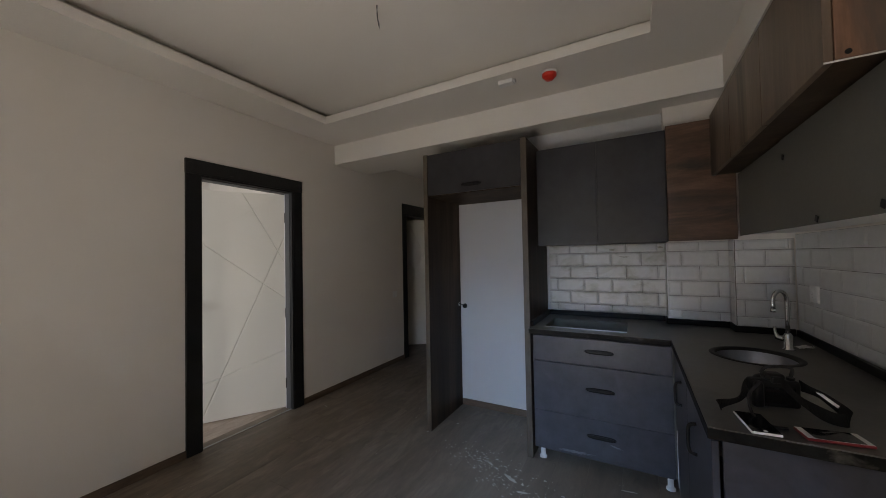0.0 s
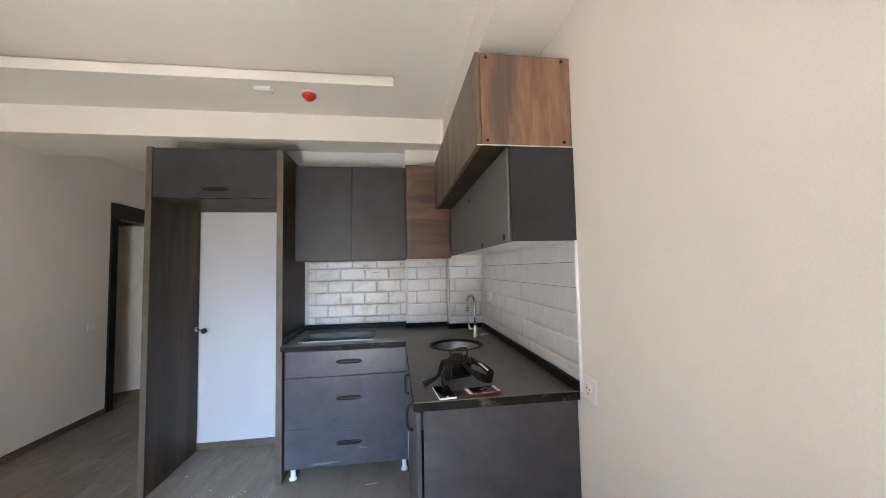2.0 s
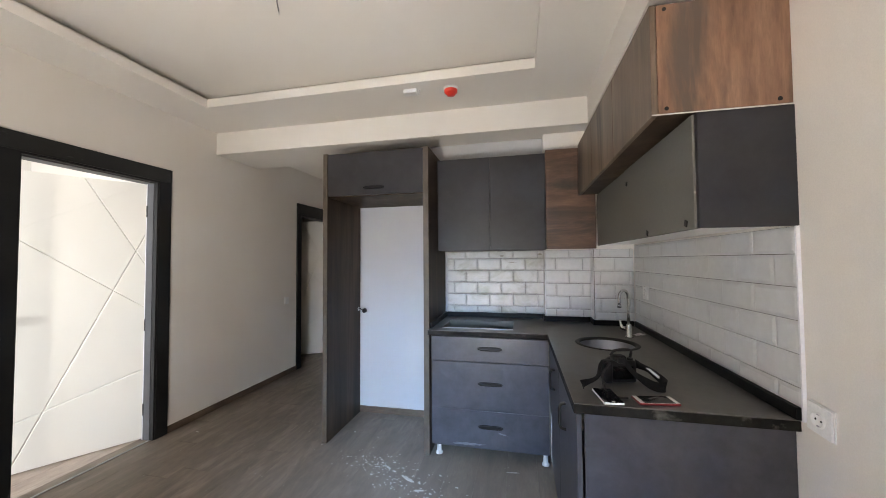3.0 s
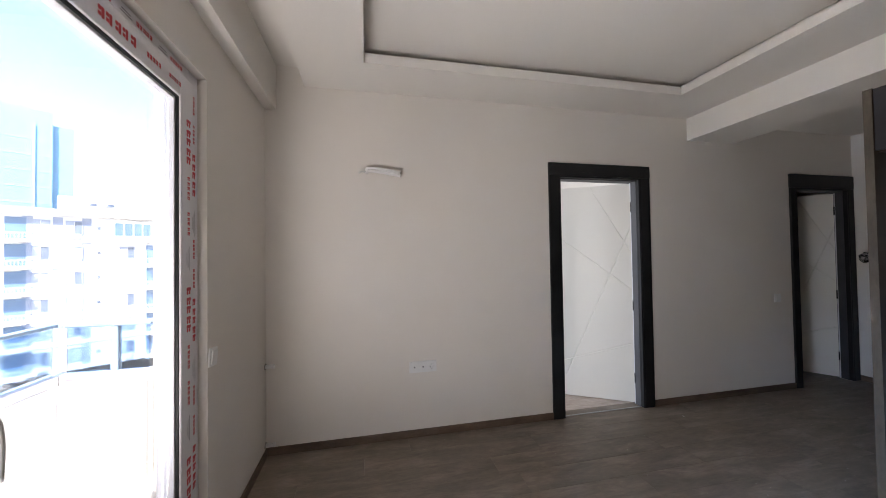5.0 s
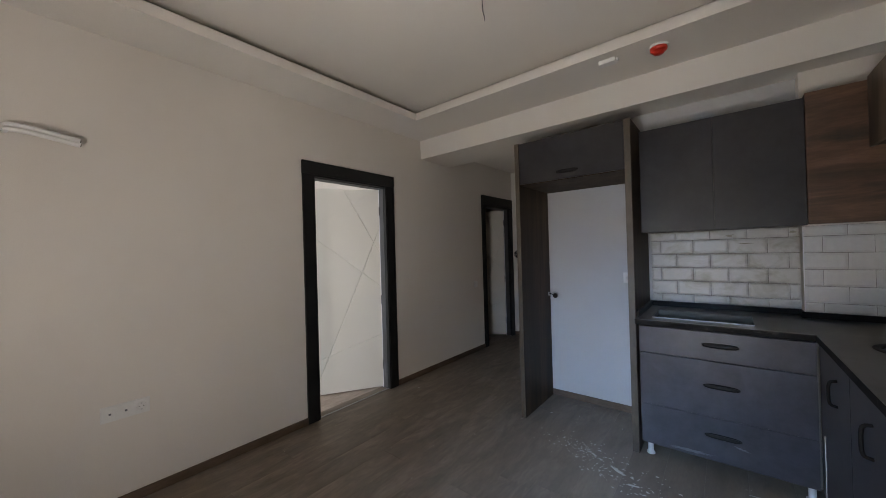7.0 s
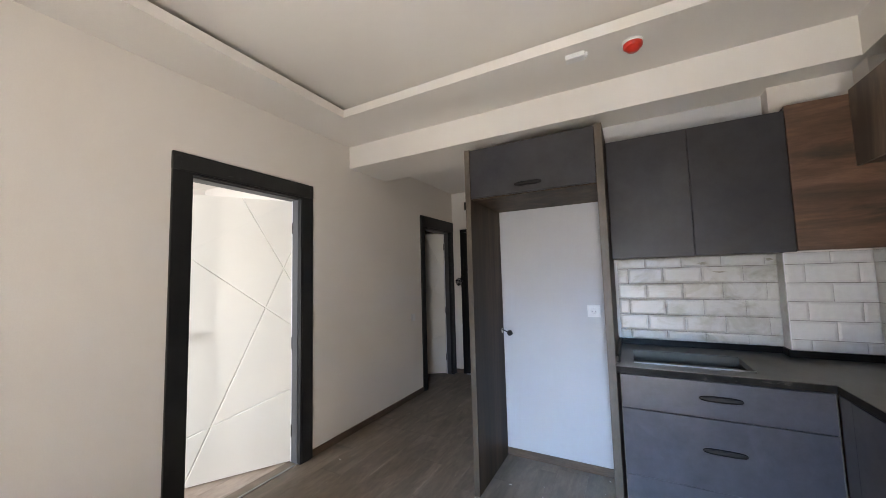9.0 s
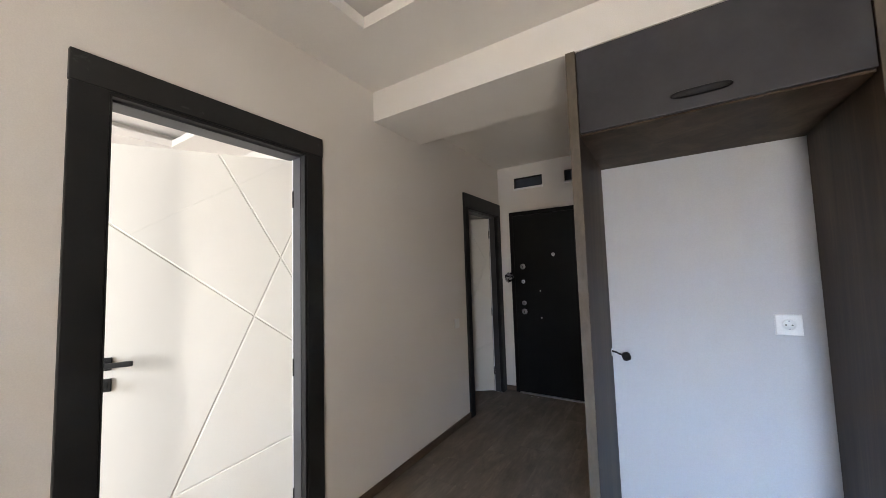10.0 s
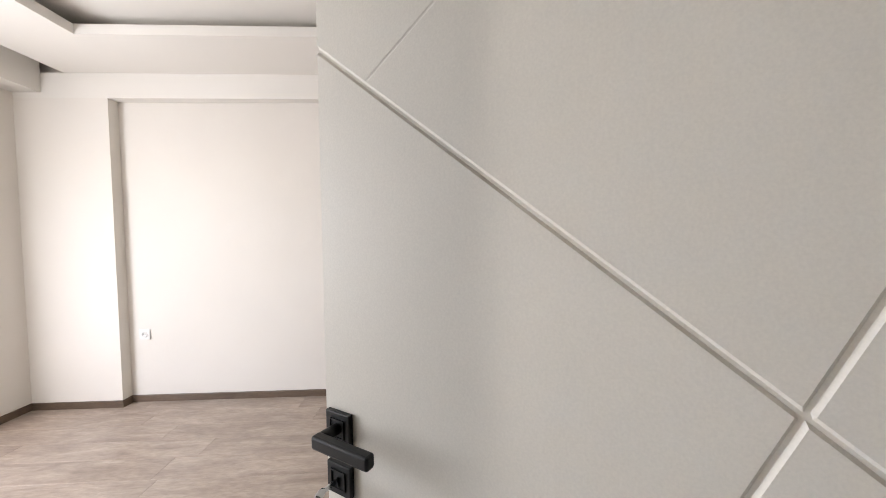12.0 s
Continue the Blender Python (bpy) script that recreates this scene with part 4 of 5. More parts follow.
def plate_with_holes(outline, holes, z0, z1):
    """A slab from an outline with openings, bridged by a triangle fill."""
    bm = bmesh.new()
    edges = []
    for ring in (outline, *holes):
        vs = [bm.verts.new((x, y, z1)) for x, y in ring]
        edges += [bm.edges.new((vs[i], vs[(i + 1) % len(vs)])) for i in range(len(vs))]
    bmesh.ops.triangle_fill(bm, use_beauty=True, use_dissolve=False, edges=edges)
    r = bmesh.ops.extrude_face_region(bm, geom=bm.faces[:])
    bmesh.ops.translate(bm, vec=(0, 0, z0 - z1), verts=[g for g in r["geom"] if isinstance(g, bmesh.types.BMVert)])
    return bm


SINK, SR = (0.487, 2.108), 0.157
circle = [(SINK[0] + SR * math.cos(2 * math.pi * i / 48), SINK[1] + SR * math.sin(2 * math.pi * i / 48)) for i in range(48)]
hob = [(-0.545, 2.405), (-0.045, 2.405), (-0.045, 2.735), (-0.545, 2.735)]
ell = [(-0.626, 2.300), (0.177, 2.300), (0.177, 1.204), (EX - 0.003, 1.204), (EX - 0.003, 2.698), (0.543, 2.698), (0.543, 2.828), (0.203, 2.828), (0.203, NY - 0.003), (-0.626, NY - 0.003)]
wt_ob = tagged(link_mesh("worktop", plate_with_holes(ell, [hob, circle], TOPZ - 0.003, TOPZ), TOPSTONE), "dusty black L-shaped stone worktop with an empty hob cut-out", "worktop")
part("edge_strip", joined(box(-0.626, 0.178, 2.298, 2.318, TOPZ - 0.034, TOPZ - 0.003, 0.002), box(0.175, 0.195, 1.222, 2.298, TOPZ - 0.034, TOPZ - 0.003, 0.002), box(0.175, EX - 0.004, 1.202, 1.222, TOPZ - 0.034, TOPZ - 0.003, 0.002)), TOPEDGE, wt_ob, "worn black front edge with pale scuffs")
part("under_board", boxes((-0.612, -0.55, 2.33, 2.91, TOPZ - 0.036, TOPZ - 0.004), (-0.04, 0.16, 2.33, 2.82, TOPZ - 0.036, TOPZ - 0.004), (-0.55, -0.04, 2.74, 2.82, TOPZ - 0.036, TOPZ - 0.004), (-0.55, -0.04, 2.33, 2.40, TOPZ - 0.036, TOPZ - 0.004)), GREYRAW, wt_ob, "raw grey edge inside the cut-out")
part("cut_out_board", box(-0.548, -0.042, 2.402, 2.738, TOPZ - 0.075, TOPZ - 0.063), GREYRAW, wt_ob, "grey board below the cut-out")
part("cut_out_strip", box(-0.545, -0.045, 2.401, 2.413, TOPZ - 0.002, TOPZ + 0.004, 0.001), STEEL, wt_ob, "thin pale metal strip along the cut-out")
U = 0.038
for r in ((-0.626, 0.203, NY - 0.018, NY - 0.003), (0.190, 0.203, 2.828, NY - 0.018), (0.190, 0.543, 2.813, 2.828), (0.530, 0.543, 2.698, 2.813), (0.530, EX - 0.018, 2.683, 2.698), (EX - 0.018, EX - 0.003, 1.200, 2.683), (-0.626, -0.611, 2.37, NY - 0.018)):
    part("upstand", box(*r, TOPZ + 0.0005, TOPZ + U, 0.0015), UPSTAND, wt_ob, "gloss black upstand strip")

sk = empty("sink", Matrix.Translation((SINK[0], SINK[1], TOPZ)), "round stainless steel sink set into the worktop", "sink")
part("bowl", lathe([(SR - 0.002, -0.003), (SR - 0.010, -0.014), (SR - 0.022, -0.13), (SR - 0.05, -0.155), (0.022, -0.162), (0.0, -0.165)], 48), SHADEDSTEEL, sk, "steel bowl with shade in its tone", True)
part("rim", lathe([(SR - 0.012, -0.010), (SR - 0.008, 0.003), (SR + 0.008, 0.004), (SR + 0.014, 0.0006)], 48), RUBBER, sk, "dark seal rim", True)
part("drain", lathe([(0.0, -0.159), (0.02, -0.159), (0.026, -0.1575), (0.03, -0.161)], 24), CHROME, sk, "", True)

fc = empty("kitchen_tap", Matrix.Translation((0.660, 2.305, TOPZ)), "tall chrome gooseneck mixer tap behind the sink", "tap")
fc.rotation_euler = (0, 0, radians(-48))
part("base", lathe([(0, 0), (0.024, 0), (0.024, 0.005), (0.0165, 0.009), (0.0165, 0.07), (0.014, 0.078), (0.0105, 0.082), (0, 0.082)], 24), CHROME, fc, "", True)
arc = [(0, 0, 0.085), (0, 0, 0.15), (0, 0, 0.235)] + [(0, -0.045 + 0.045 * math.cos(a), 0.245 + 0.045 * math.sin(a)) for a in [i * math.pi / 10 for i in range(1, 11)]] + [(0, -0.090, 0.220), (0, -0.090, 0.205)]
part("spout", tube(arc, 0.009, 14), CHROME, fc, "chrome gooseneck spout", True)
part("aerator", tube([(0, -0.090, 0.207), (0, -0.090, 0.190)], 0.0115, 14), CHROME, fc, "", True)
part("lever", tube([(-0.018, 0, 0.05), (-0.045, 0, 0.052), (-0.052, -0.003, 0.075), (-0.054, -0.005, 0.105)], [0.013, 0.013, 0.007, 0.005], 12), CHROME, fc, "chrome mixer lever", True)

# tissue scrap by the tap
scr = bmesh.new()
bmesh.ops.create_grid(scr, x_segments=8, y_segments=6, size=0.5)
for v in scr.verts:
    v.co = Vector((v.co.x * 0.07, v.co.y * 0.035, 0.006 + 0.010 * noise.noise(v.co * 5) + 0.004 * noise.noise(v.co * 11)))
bmesh.ops.solidify(scr, geom=scr.faces[:], thickness=0.0012)
sc = tagged(link_mesh("paper_scrap", scr, PLASTIC), "crumpled white paper scrap on the worktop by the tap", "paper")
sc.matrix_world = Matrix.Translation((0.735, 2.36, TOPZ + 0.004)) @ Matrix.Rotation(0.4, 4, "Z")

# photo camera with strap
pc = empty("photo_camera", Matrix.Translation((0.380, 1.450, TOPZ)) @ Matrix.Rotation(radians(12), 4, "Z"), "black photo camera with its neck strap on the worktop", "camera")
part("body", joined(box(-0.064, 0.064, -0.018, 0.020, 0.002, 0.086, 0.010, 3), box(-0.066, -0.034, -0.034, 0.020, 0.002, 0.084, 0.012, 3)), RUBBER, pc, "black textured camera body")
part("prism", joined(box(-0.026, 0.026, -0.020, 0.022, 0.082, 0.106, 0.010, 3)), RUBBER, pc, "raised viewfinder hump")
part("lens", moved(lathe([(0, 0.070), (0.022, 0.070), (0.030, 0.074), (0.033, 0.070), (0.034, 0.045), (0.031, 0.040), (0.034, 0.030), (0.034, 0.0)], 32), Matrix.Translation((0.012, 0.016, 0.044)) @ Matrix.Rotation(radians(-90), 4, "X")), RUBBER, pc, "black ribbed zoom lens", True)
part("mode_dial", moved(cyl(0.011, 0, 0.008, 20, bevel=0.001), Matrix.Translation((0.045, 0, 0.086))), RUBBER, pc)
part("screen", box(-0.030, 0.048, -0.0195, -0.0175, 0.016, 0.066, 0.001), SCREEN, pc, "dark glossy rear screen")
part("eyecup", box(-0.016, 0.016, -0.030, -0.016, 0.080, 0.100, 0.004), RUBBER, pc)


def ribbon(points, half, thick=0.0018):
    bm = bmesh.new()
    pts = [Vector(p) for p in points]
    rows = []
    for i, p in enumerate(pts):
        d = (pts[min(i + 1, len(pts) - 1)] - pts[max(i - 1, 0)]).normalized()
        tw = 0.5 * math.sin(i * 0.35)
        up = (Vector((0, 0, 1)) * math.cos(tw) + d.cross(Vector((0, 0, 1))) * math.sin(tw)).normalized()
        rows.append((bm.verts.new(p - up * half), bm.verts.new(p + up * half)))
    for a, b in zip(rows, rows[1:]):
        bm.faces.new((a[0], b[0], b[1], a[1]))
    bmesh.ops.solidify(bm, geom=bm.faces[:], thickness=thick)
    return bm


part("strap", ribbon(smooth_path([(0.066, 0, 0.072), (0.092, -0.045, 0.060), (0.122, -0.080, 0.030), (0.112, -0.115, 0.021), (0.072, -0.110, 0.023), (0.035, -0.065, 0.046), (0.0, -0.040, 0.094)], 6), 0.017), STRAP, pc, "wide black neck strap")
part("strap", ribbon(smooth_path([(-0.066, 0, 0.072), (-0.088, -0.03, 0.052), (-0.120, -0.055, 0.030), (-0.170, -0.075, 0.020), (-0.178, -0.085, 0.0195)], 6), 0.016), STRAP, pc, "wide black neck strap")
part("strap_cord", tube(smooth_path([(-0.05, -0.035, 0.085), (-0.095, -0.07, 0.05), (-0.105, -0.12, 0.008), (-0.085, -0.165, 0.005), (-0.055, -0.175, 0.006)], 6), 0.004, 8), STRAP, pc, "thin cord end", True)
part("strap_cord", tube(smooth_path([(-0.03, 0.0, 0.105), (-0.02, -0.01, 0.125), (0.025, -0.005, 0.128), (0.05, 0.0, 0.12), (0.05, 0.01, 0.088)], 6), 0.005, 8), STRAP, pc, "strap loop over the hump", True)
part("strap_mark", moved(box(-0.028, 0.028, -0.0008, 0.0008, -0.004, 0.004), Matrix.Translation((0.098, -0.060, 0.056)) @ Matrix.Rotation(radians(-62), 4, "Z") @ Matrix.Rotation(radians(28), 4, "Y")), PLASTIC, pc, "pale printed bar on the strap")


def phone(m, w, l, face, back, label):
    p = empty("smartphone", m, label, "phone", "phones on the worktop")
    part("body", box(-w / 2, w / 2, -l / 2, l / 2, 0.0015, 0.009, 0.0028, 3), back, p)
    part("front", box(-w / 2 + 0.002, w / 2 - 0.002, -l / 2 + 0.002, l / 2 - 0.002, 0.009, 0.0096), face, p, "white glass face")
    part("screen", box(-w / 2 + 0.0025, w / 2 - 0.0025, -l / 2 + 0.016, l / 2 - 0.016, 0.0096, 0.0100), SCREEN, p, "dark switched-off screen")
    part("home_button", moved(cyl(0.005, 0.0096, 0.0101, 18), Matrix.Translation((0, -l / 2 + 0.009, 0))), PLASTIC, p)
    return p


phone(Matrix.Translation((0.297, 1.272, TOPZ)) @ Matrix.Rotation(radians(6), 4, "Z"), 0.066, 0.132, SCREEN, PLASTIC, "white smartphone with a dark screen lying on the worktop")
phone(Matrix.Translation((0.445, 1.262, TOPZ)) @ Matrix.Rotation(radians(98), 4, "Z"), 0.066, 0.130, PLASTIC, REDCASE, "white smartphone in a dark red case on the worktop")

# wall cabinets on the back wall
uc = empty("wall_cabinet", Matrix(), "anthracite wall cabinet with two plain doors", "cabinet", "kitchen wall cabinets")
part("body", box(-0.624, 0.200, 2.640, NY - 0.002, 1.447, 2.165), GREYRAW, uc)
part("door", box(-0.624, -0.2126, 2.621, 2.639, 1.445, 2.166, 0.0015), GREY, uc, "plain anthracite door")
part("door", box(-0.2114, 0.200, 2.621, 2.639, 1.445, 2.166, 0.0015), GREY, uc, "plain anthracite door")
wc = empty("wall_cabinet", Matrix(), "walnut wall cabinet beside the corner", "cabinet", "kitchen wall cabinets")
part("body", box(0.204, 0.545, 2.640, 2.695, 1.452, 2.188), PANELWOOD, wc)
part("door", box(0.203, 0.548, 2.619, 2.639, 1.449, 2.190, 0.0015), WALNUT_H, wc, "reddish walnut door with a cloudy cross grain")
we = empty("wall_cabinet", Matrix(), "long walnut upper wall cabinet with bolted end panel", "cabinet", "kitchen wall cabinets")
part("body", box(0.452, EX - 0.001, 1.206, 2.617, 1.842, 2.196), PANELWOOD, we, "dark underside board")
ep = part("end_panel", box(0.452, EX - 0.001, 1.188, 1.206, 1.842, 2.202, 0.0015), WALNUT, we, "reddish stained walnut end panel")
for y0, y1 in ((1.190, 1.662), (1.666, 2.138), (2.142, 2.616)):
    part("door", box(0.432, 0.450, y0, y1, 1.836, 2.206, 0.0015), WALNUT_F, we, "walnut lift-up door")
part("pale_edge", boxes((0.4315, EX - 0.002, 1.1868, 1.1885, 1.8365, 1.8405)), CRUMB, we, "pale raw bottom edge")
for x in (0.475, 0.785):
    for z in (1.857, 2.186):
        part("screw_cap", moved(cyl(0.0065, 0, 0.0015, 14), Matrix.Translation((x, 1.188, z)) @ TO_Y), RUBBER, ep)
wl = empty("wall_cabinet", Matrix(), "anthracite lower wall cabinet under the walnut one", "cabinet", "kitchen wall cabinets")
part("end_panel", box(0.558, EX - 0.001, 1.184, 1.202, 1.468, 1.835, 0.0012), GREY, wl, "anthracite end panel")
part("body", boxes((0.566, EX - 0.001, 1.207, 2.695, 1.478, 1.494), (0.60, EX - 0.001, 1.207, 2.695, 1.494, 1.836)), PLASTIC, wl, "white board underside")
part("door", box(0.551, 0.5695, 1.2025, 1.930, 1.468, 1.835, 0.0012), GREYRAW, wl, "greenish grey unfinished front")
part("door", box(0.556, 0.566, 1.934, 2.617, 1.468, 1.835, 0.0012), GREYRAW, wl, "anthracite front set back")
for y, z in ((1.245, 1.488), (1.60, 1.482), (1.875, 1.755)):
    part("hinge_mark", moved(box(-0.004, 0.0, -0.010, 0.010, -0.011, 0.011, 0.002), Matrix.Translation((0.5462, y, z)) @ Matrix.Rotation(0.4, 4, "X")), RUBBER, wl, "dark hinge plate")
structure("trim_2", box(EX - 0.011, EX - 0.0005, 1.184, 1.190, TOPZ + 0.002, 1.468), PVC, "thin white tile edge trim", "trim")

# ---------------------------------------------------------------- outside
structure("balcony_slab", boxes((WX, 2.2, -2.24, SY - 0.2, -0.25, -0.03)), BALCTILE, "pale tiled balcony floor", "balcony")
structure("parapet", boxes((WX - 0.06, 2.2, -2.20, -2.06, -0.03, 0.60), (WX - 0.06, WX + 0.08, -2.06, BS - 0.125, -0.03, 0.60)), CONCRETE, "white rendered balcony parapet", "parapet")
rail = empty("balcony_railing", Matrix(), "glass balcony railing with grey handrail on a white base", "railing")
part("base_profile", box(WX - 0.04, 2.2, -2.16, -2.08, 0.602, 0.66, 0.004), PVC, rail, "white film-covered base profile")
part("base_profile", box(WX - 0.04, WX + 0.04, -2.08, BS - 0.13, 0.602, 0.66, 0.004), PVC, rail, "white film-covered base profile")
part("handrail", box(WX - 0.03, 2.2, -2.145, -2.095, 0.950, 0.972, 0.005), ALU, rail)
part("handrail", box(WX - 0.025, WX + 0.025, -2.095, BS - 0.13, 0.945, 0.975, 0.006), ALU, rail)
for x0, x1 in ((WX + 0.03, -1.65), (-1.6, -0.4), (-0.35, 0.85), (0.9, 2.1)):
    part("glass_panel", boxes((x0, x1, -2.124, -2.116, 0.662, 0.943)), RAILGLASS, rail, "blue-tinted glass panel")
for y0, y1 in ((-2.06, -1.83), (-1.78, -1.62)):
    part("glass_panel", boxes((WX - 0.004, WX + 0.004, y0, y1, 0.662, 0.943)), RAILGLASS, rail, "blue-tinted glass panel")
for x, y in ((WX, -1.805), (-1.625, -2.12), (-0.375, -2.12), (0.875, -2.12)):
    part("post", box(x - 0.02, x + 0.02, y - 0.02, y + 0.02, 0.661, 0.944, 0.003), ALU, rail)
for y in (-1.95, -2.03):
    part("print", boxes((WX + 0.0405, WX + 0.0415, y - 0.03, y + 0.03, 0.622, 0.634)), INKGREY, rail, "small grey print")
structure("ground", boxes((-1500, 1500, -1500, 1500, -13.2, -13.0)), GROUND, "asphalt ground reaching the horizon", "ground")

def apartment_house(cx, cy, turn, width, depth, storeys, base):
    """A white apartment house with balconies, windows and a flat roof; its front faces local -y."""
    h = empty("apartment_house", Matrix.Translation((cx, cy, base)) @ Matrix.Rotation(turn, 4, "Z"), "white apartment house with balconies and pale blue wall fields", "house")
    top = storeys * 3.0
    part("wall", box(-width / 2, width / 2, 0, depth, 0, top), CONCRETE, h, "white rendered facade")
    part("roof", joined(box(-width / 2 - 0.5, width / 2 + 0.5, -0.7, depth + 0.5, top, top + 0.30), box(-width / 2 - 0.5, width / 2 + 0.5, -0.7, -0.55, top + 0.30, top + 0.7)), CONCRETE, h, "flat roof with parapet")
    part("roof_hut", box(0.4, 11.5, 2, depth - 2, top + 0.30, top + 2.6), CONCRETE, h, "small roof structure")
    for x in (3.0, 4.6):
        part("solar_tank", moved(cyl(0.35, -0.7, 0.7, 14), Matrix.Translation((x, 1.2, top + 1.5)) @ Matrix.Rotation(radians(90), 4, "Y")), STEEL, h, "round water tank", True)
    part("aerial_dish", moved(lathe([(0, 0.0), (0.25, 0.04), (0.45, 0.14), (0.47, 0.15), (0.46, 0.12), (0.25, 0.01), (0, -0.03)], 20), Matrix.Translation((2.0, 0.6, top + 1.5)) @ Matrix.Rotation(radians(60), 4, "X")), PLASTIC, h, "white aerial dish", True)
    columns = [(x + s, k) for s in (-13.5, 0.0, 13.5) for x, k in ((-2.7, "balcony"), (-0.9, "window"), (1.73, "window"), (3.8, "duct"), (6.4, "window"), (9.0, "balcony")) if abs(x + s) < width / 2 - 1.3]
    fields = [x + s for s in (-13.5, 0.0, 13.5) for x in (-1.85, 0.42, 2.75) if abs(x + s) < width / 2 - 1]
    for s in range(storeys):
        z = s * 3.0
        part("floor_band", box(-width / 2 - 0.02, width / 2 + 0.02, -0.10, 0.0, z - 0.12, z + 0.22), CONCRETE, h)
        for x in fields:
            part("pale_field", box(x - 0.40, x + 0.40, -0.03, 0.0, z + 0.3, z + 2.8), FACADE2, h, "pale blue wall field")
        for x, kind in columns:
            if s == storeys - 1 and 5.0 < x < 9.5:
                if kind == "balcony":
                    g = part("glazed_balcony", joined(*[box(x - 3.9 + q * 0.9, x - 3.82 + q * 0.9, -0.6, -0.5, z + 0.3, z + 2.5) for q in range(6)], box(x - 3.9, x + 0.68, -0.6, -0.5, z + 2.4, z + 2.6), box(x - 3.9, x + 0.68, -0.6, -0.02, z + 0.0, z + 0.75)), PVC, h, "white glazed balcony bars")
                    for q in range(5):
                        part("pane", box(x - 3.80 + q * 0.9, x - 3.02 + q * 0.9, -0.57, -0.54, z + 0.77, z + 2.38), BLUEPANE, g)
            elif kind == "balcony":
                part("recess", box(x - 0.75, x + 0.75, -0.04, 0.0, z + 0.25, z + 2.65), BLUEPANE, h, "blue balcony glazing")
                part("balcony", joined(box(x - 0.85, x + 0.85, -1.0, -0.11, z - 0.12, z + 0.12), box(x - 0.85, x + 0.85, -1.0, -0.94, z + 0.85, z + 0.92), *[box(x - 0.83 + q * 0.27, x - 0.79 + q * 0.27, -0.99, -0.95, z + 0.12, z + 0.85) for q in range(7)]), CONCRETE, h, "white balcony with slim bars")
            elif kind == "window":
                big = part("window", joined(*frame_bars(x - 0.72, x + 0.72, z + 0.85, z + 2.45, -0.10, 0.02, 0.10, 0)), FACADE2, h, "pale framed window")
                for q, m in ((-1, FARPALE), (1, FARPALE if (s + int(x)) % 2 else FARGLASS)):
                    part("pane", box(x + q * 0.32 - 0.29, x + q * 0.32 + 0.29, -0.05, -0.02, z + 0.96, z + 2.34), m, big)
                if (s + int(x)) % 3 == 0:
                    part("air_conditioner", box(x - 0.4, x + 0.4, -0.42, -0.11, z + 0.28, z + 0.80, 0.03), PLASTIC, h, "air conditioner unit")
            else:
                part("vent_cap", box(x - 0.15, x + 0.15, -0.14, 0.0, z + 1.5, z + 1.85), FARGLASS, h)
    return h


def tower(cx, cy, turn, w, d, h, base, wing, step):
    t = empty("tower_block", Matrix.Translation((cx, cy, base)) @ Matrix.Rotation(turn, 4, "Z"), "tall blue glass tower in the distance", "tower")
    part("shaft", box(-w / 2, w / 2, 0, d, 0, h), BLUEGLASS, t, "blue glass facade")
    part("wing", box(w / 2, w / 2 + wing, 1, d, 0, step), BLUEGLASS, t, "lower blue wing")
    part("roof_room", box(-w * 0.3, w * 0.25, 3, d - 3, h, h + 1.6), BLUEGLASS2, t)
    for i in range(int(h / 3.3)):
        part("floor_band", box(-w / 2 - 0.08, w / 2 + 0.08, -0.05, 0.0, i * 3.3, i * 3.3 + 0.4), BLUEGLASS2, t)
    part("light_shaft", box(w * 0.27, w * 0.31, -0.3, 0.0, 0, h - 3), BLUEGLASS2, t, "pale vertical strip")


eye = Vector((-0.19, -0.29))


def out_there(px, dist):
    """A plan place seen through the balcony door, by its angle west of the room's south axis."""
    a = radians(px)
    return eye.x - dist * math.sin(a), eye.y - dist * math.cos(a)


# seen through the balcony door: angles from south towards west
hx1, hy1 = out_there(54, 60)
apartment_house(hx1, hy1, radians(-54 + 180), 40, 12, 6, -11.3)
tx, ty = out_there(50.7, 110)
tower(tx, ty, radians(-50.7 + 180), 12.5, 12, 46.0, -13, 3.2, 43.5)

# ---------------------------------------------------------------- crumbs and smears on the floor
rnd = random.Random(7)
bm = bmesh.new()


def crumb(bm, x, y, s):
    vs = [bm.verts.new((x + s * rnd.uniform(-1, 1), y + s * rnd.uniform(-0.6, 0.6), 0.0006 + rnd.random() * s * 0.5)) for _ in range(5)]
    bmesh.ops.convex_hull(bm, input=vs)


for _ in range(230):
    t = rnd.random()
    crumb(bm, -1.12 + 0.62 * t + rnd.gauss(0, 0.10), 2.26 - 0.30 * t + rnd.gauss(0, 0.07), rnd.uniform(0.004, 0.013))
for _ in range(110):
    crumb(bm, rnd.uniform(-2.7, 0.1), rnd.uniform(0.2, 2.8), rnd.uniform(0.002, 0.006))
for _ in range(40):
    crumb(bm, rnd.uniform(-2.65, -1.55), rnd.uniform(2.9, 4.7), rnd.uniform(0.002, 0.006))
for x, y in ((-1.62, 1.9), (-1.45, 2.33), (-1.1, 2.62), (-1.3, 2.55), (-0.72, 2.86), (-2.55, 2.3), (-1.7, 4.68), (-2.45, 4.66), (-2.38, 4.67)):
    crumb(bm, x, y, 0.013)
tagged(link_mesh("plaster_crumbs", bm, CRUMB), "scattered pale plaster crumbs on the floor", "debris", kind="stuff")


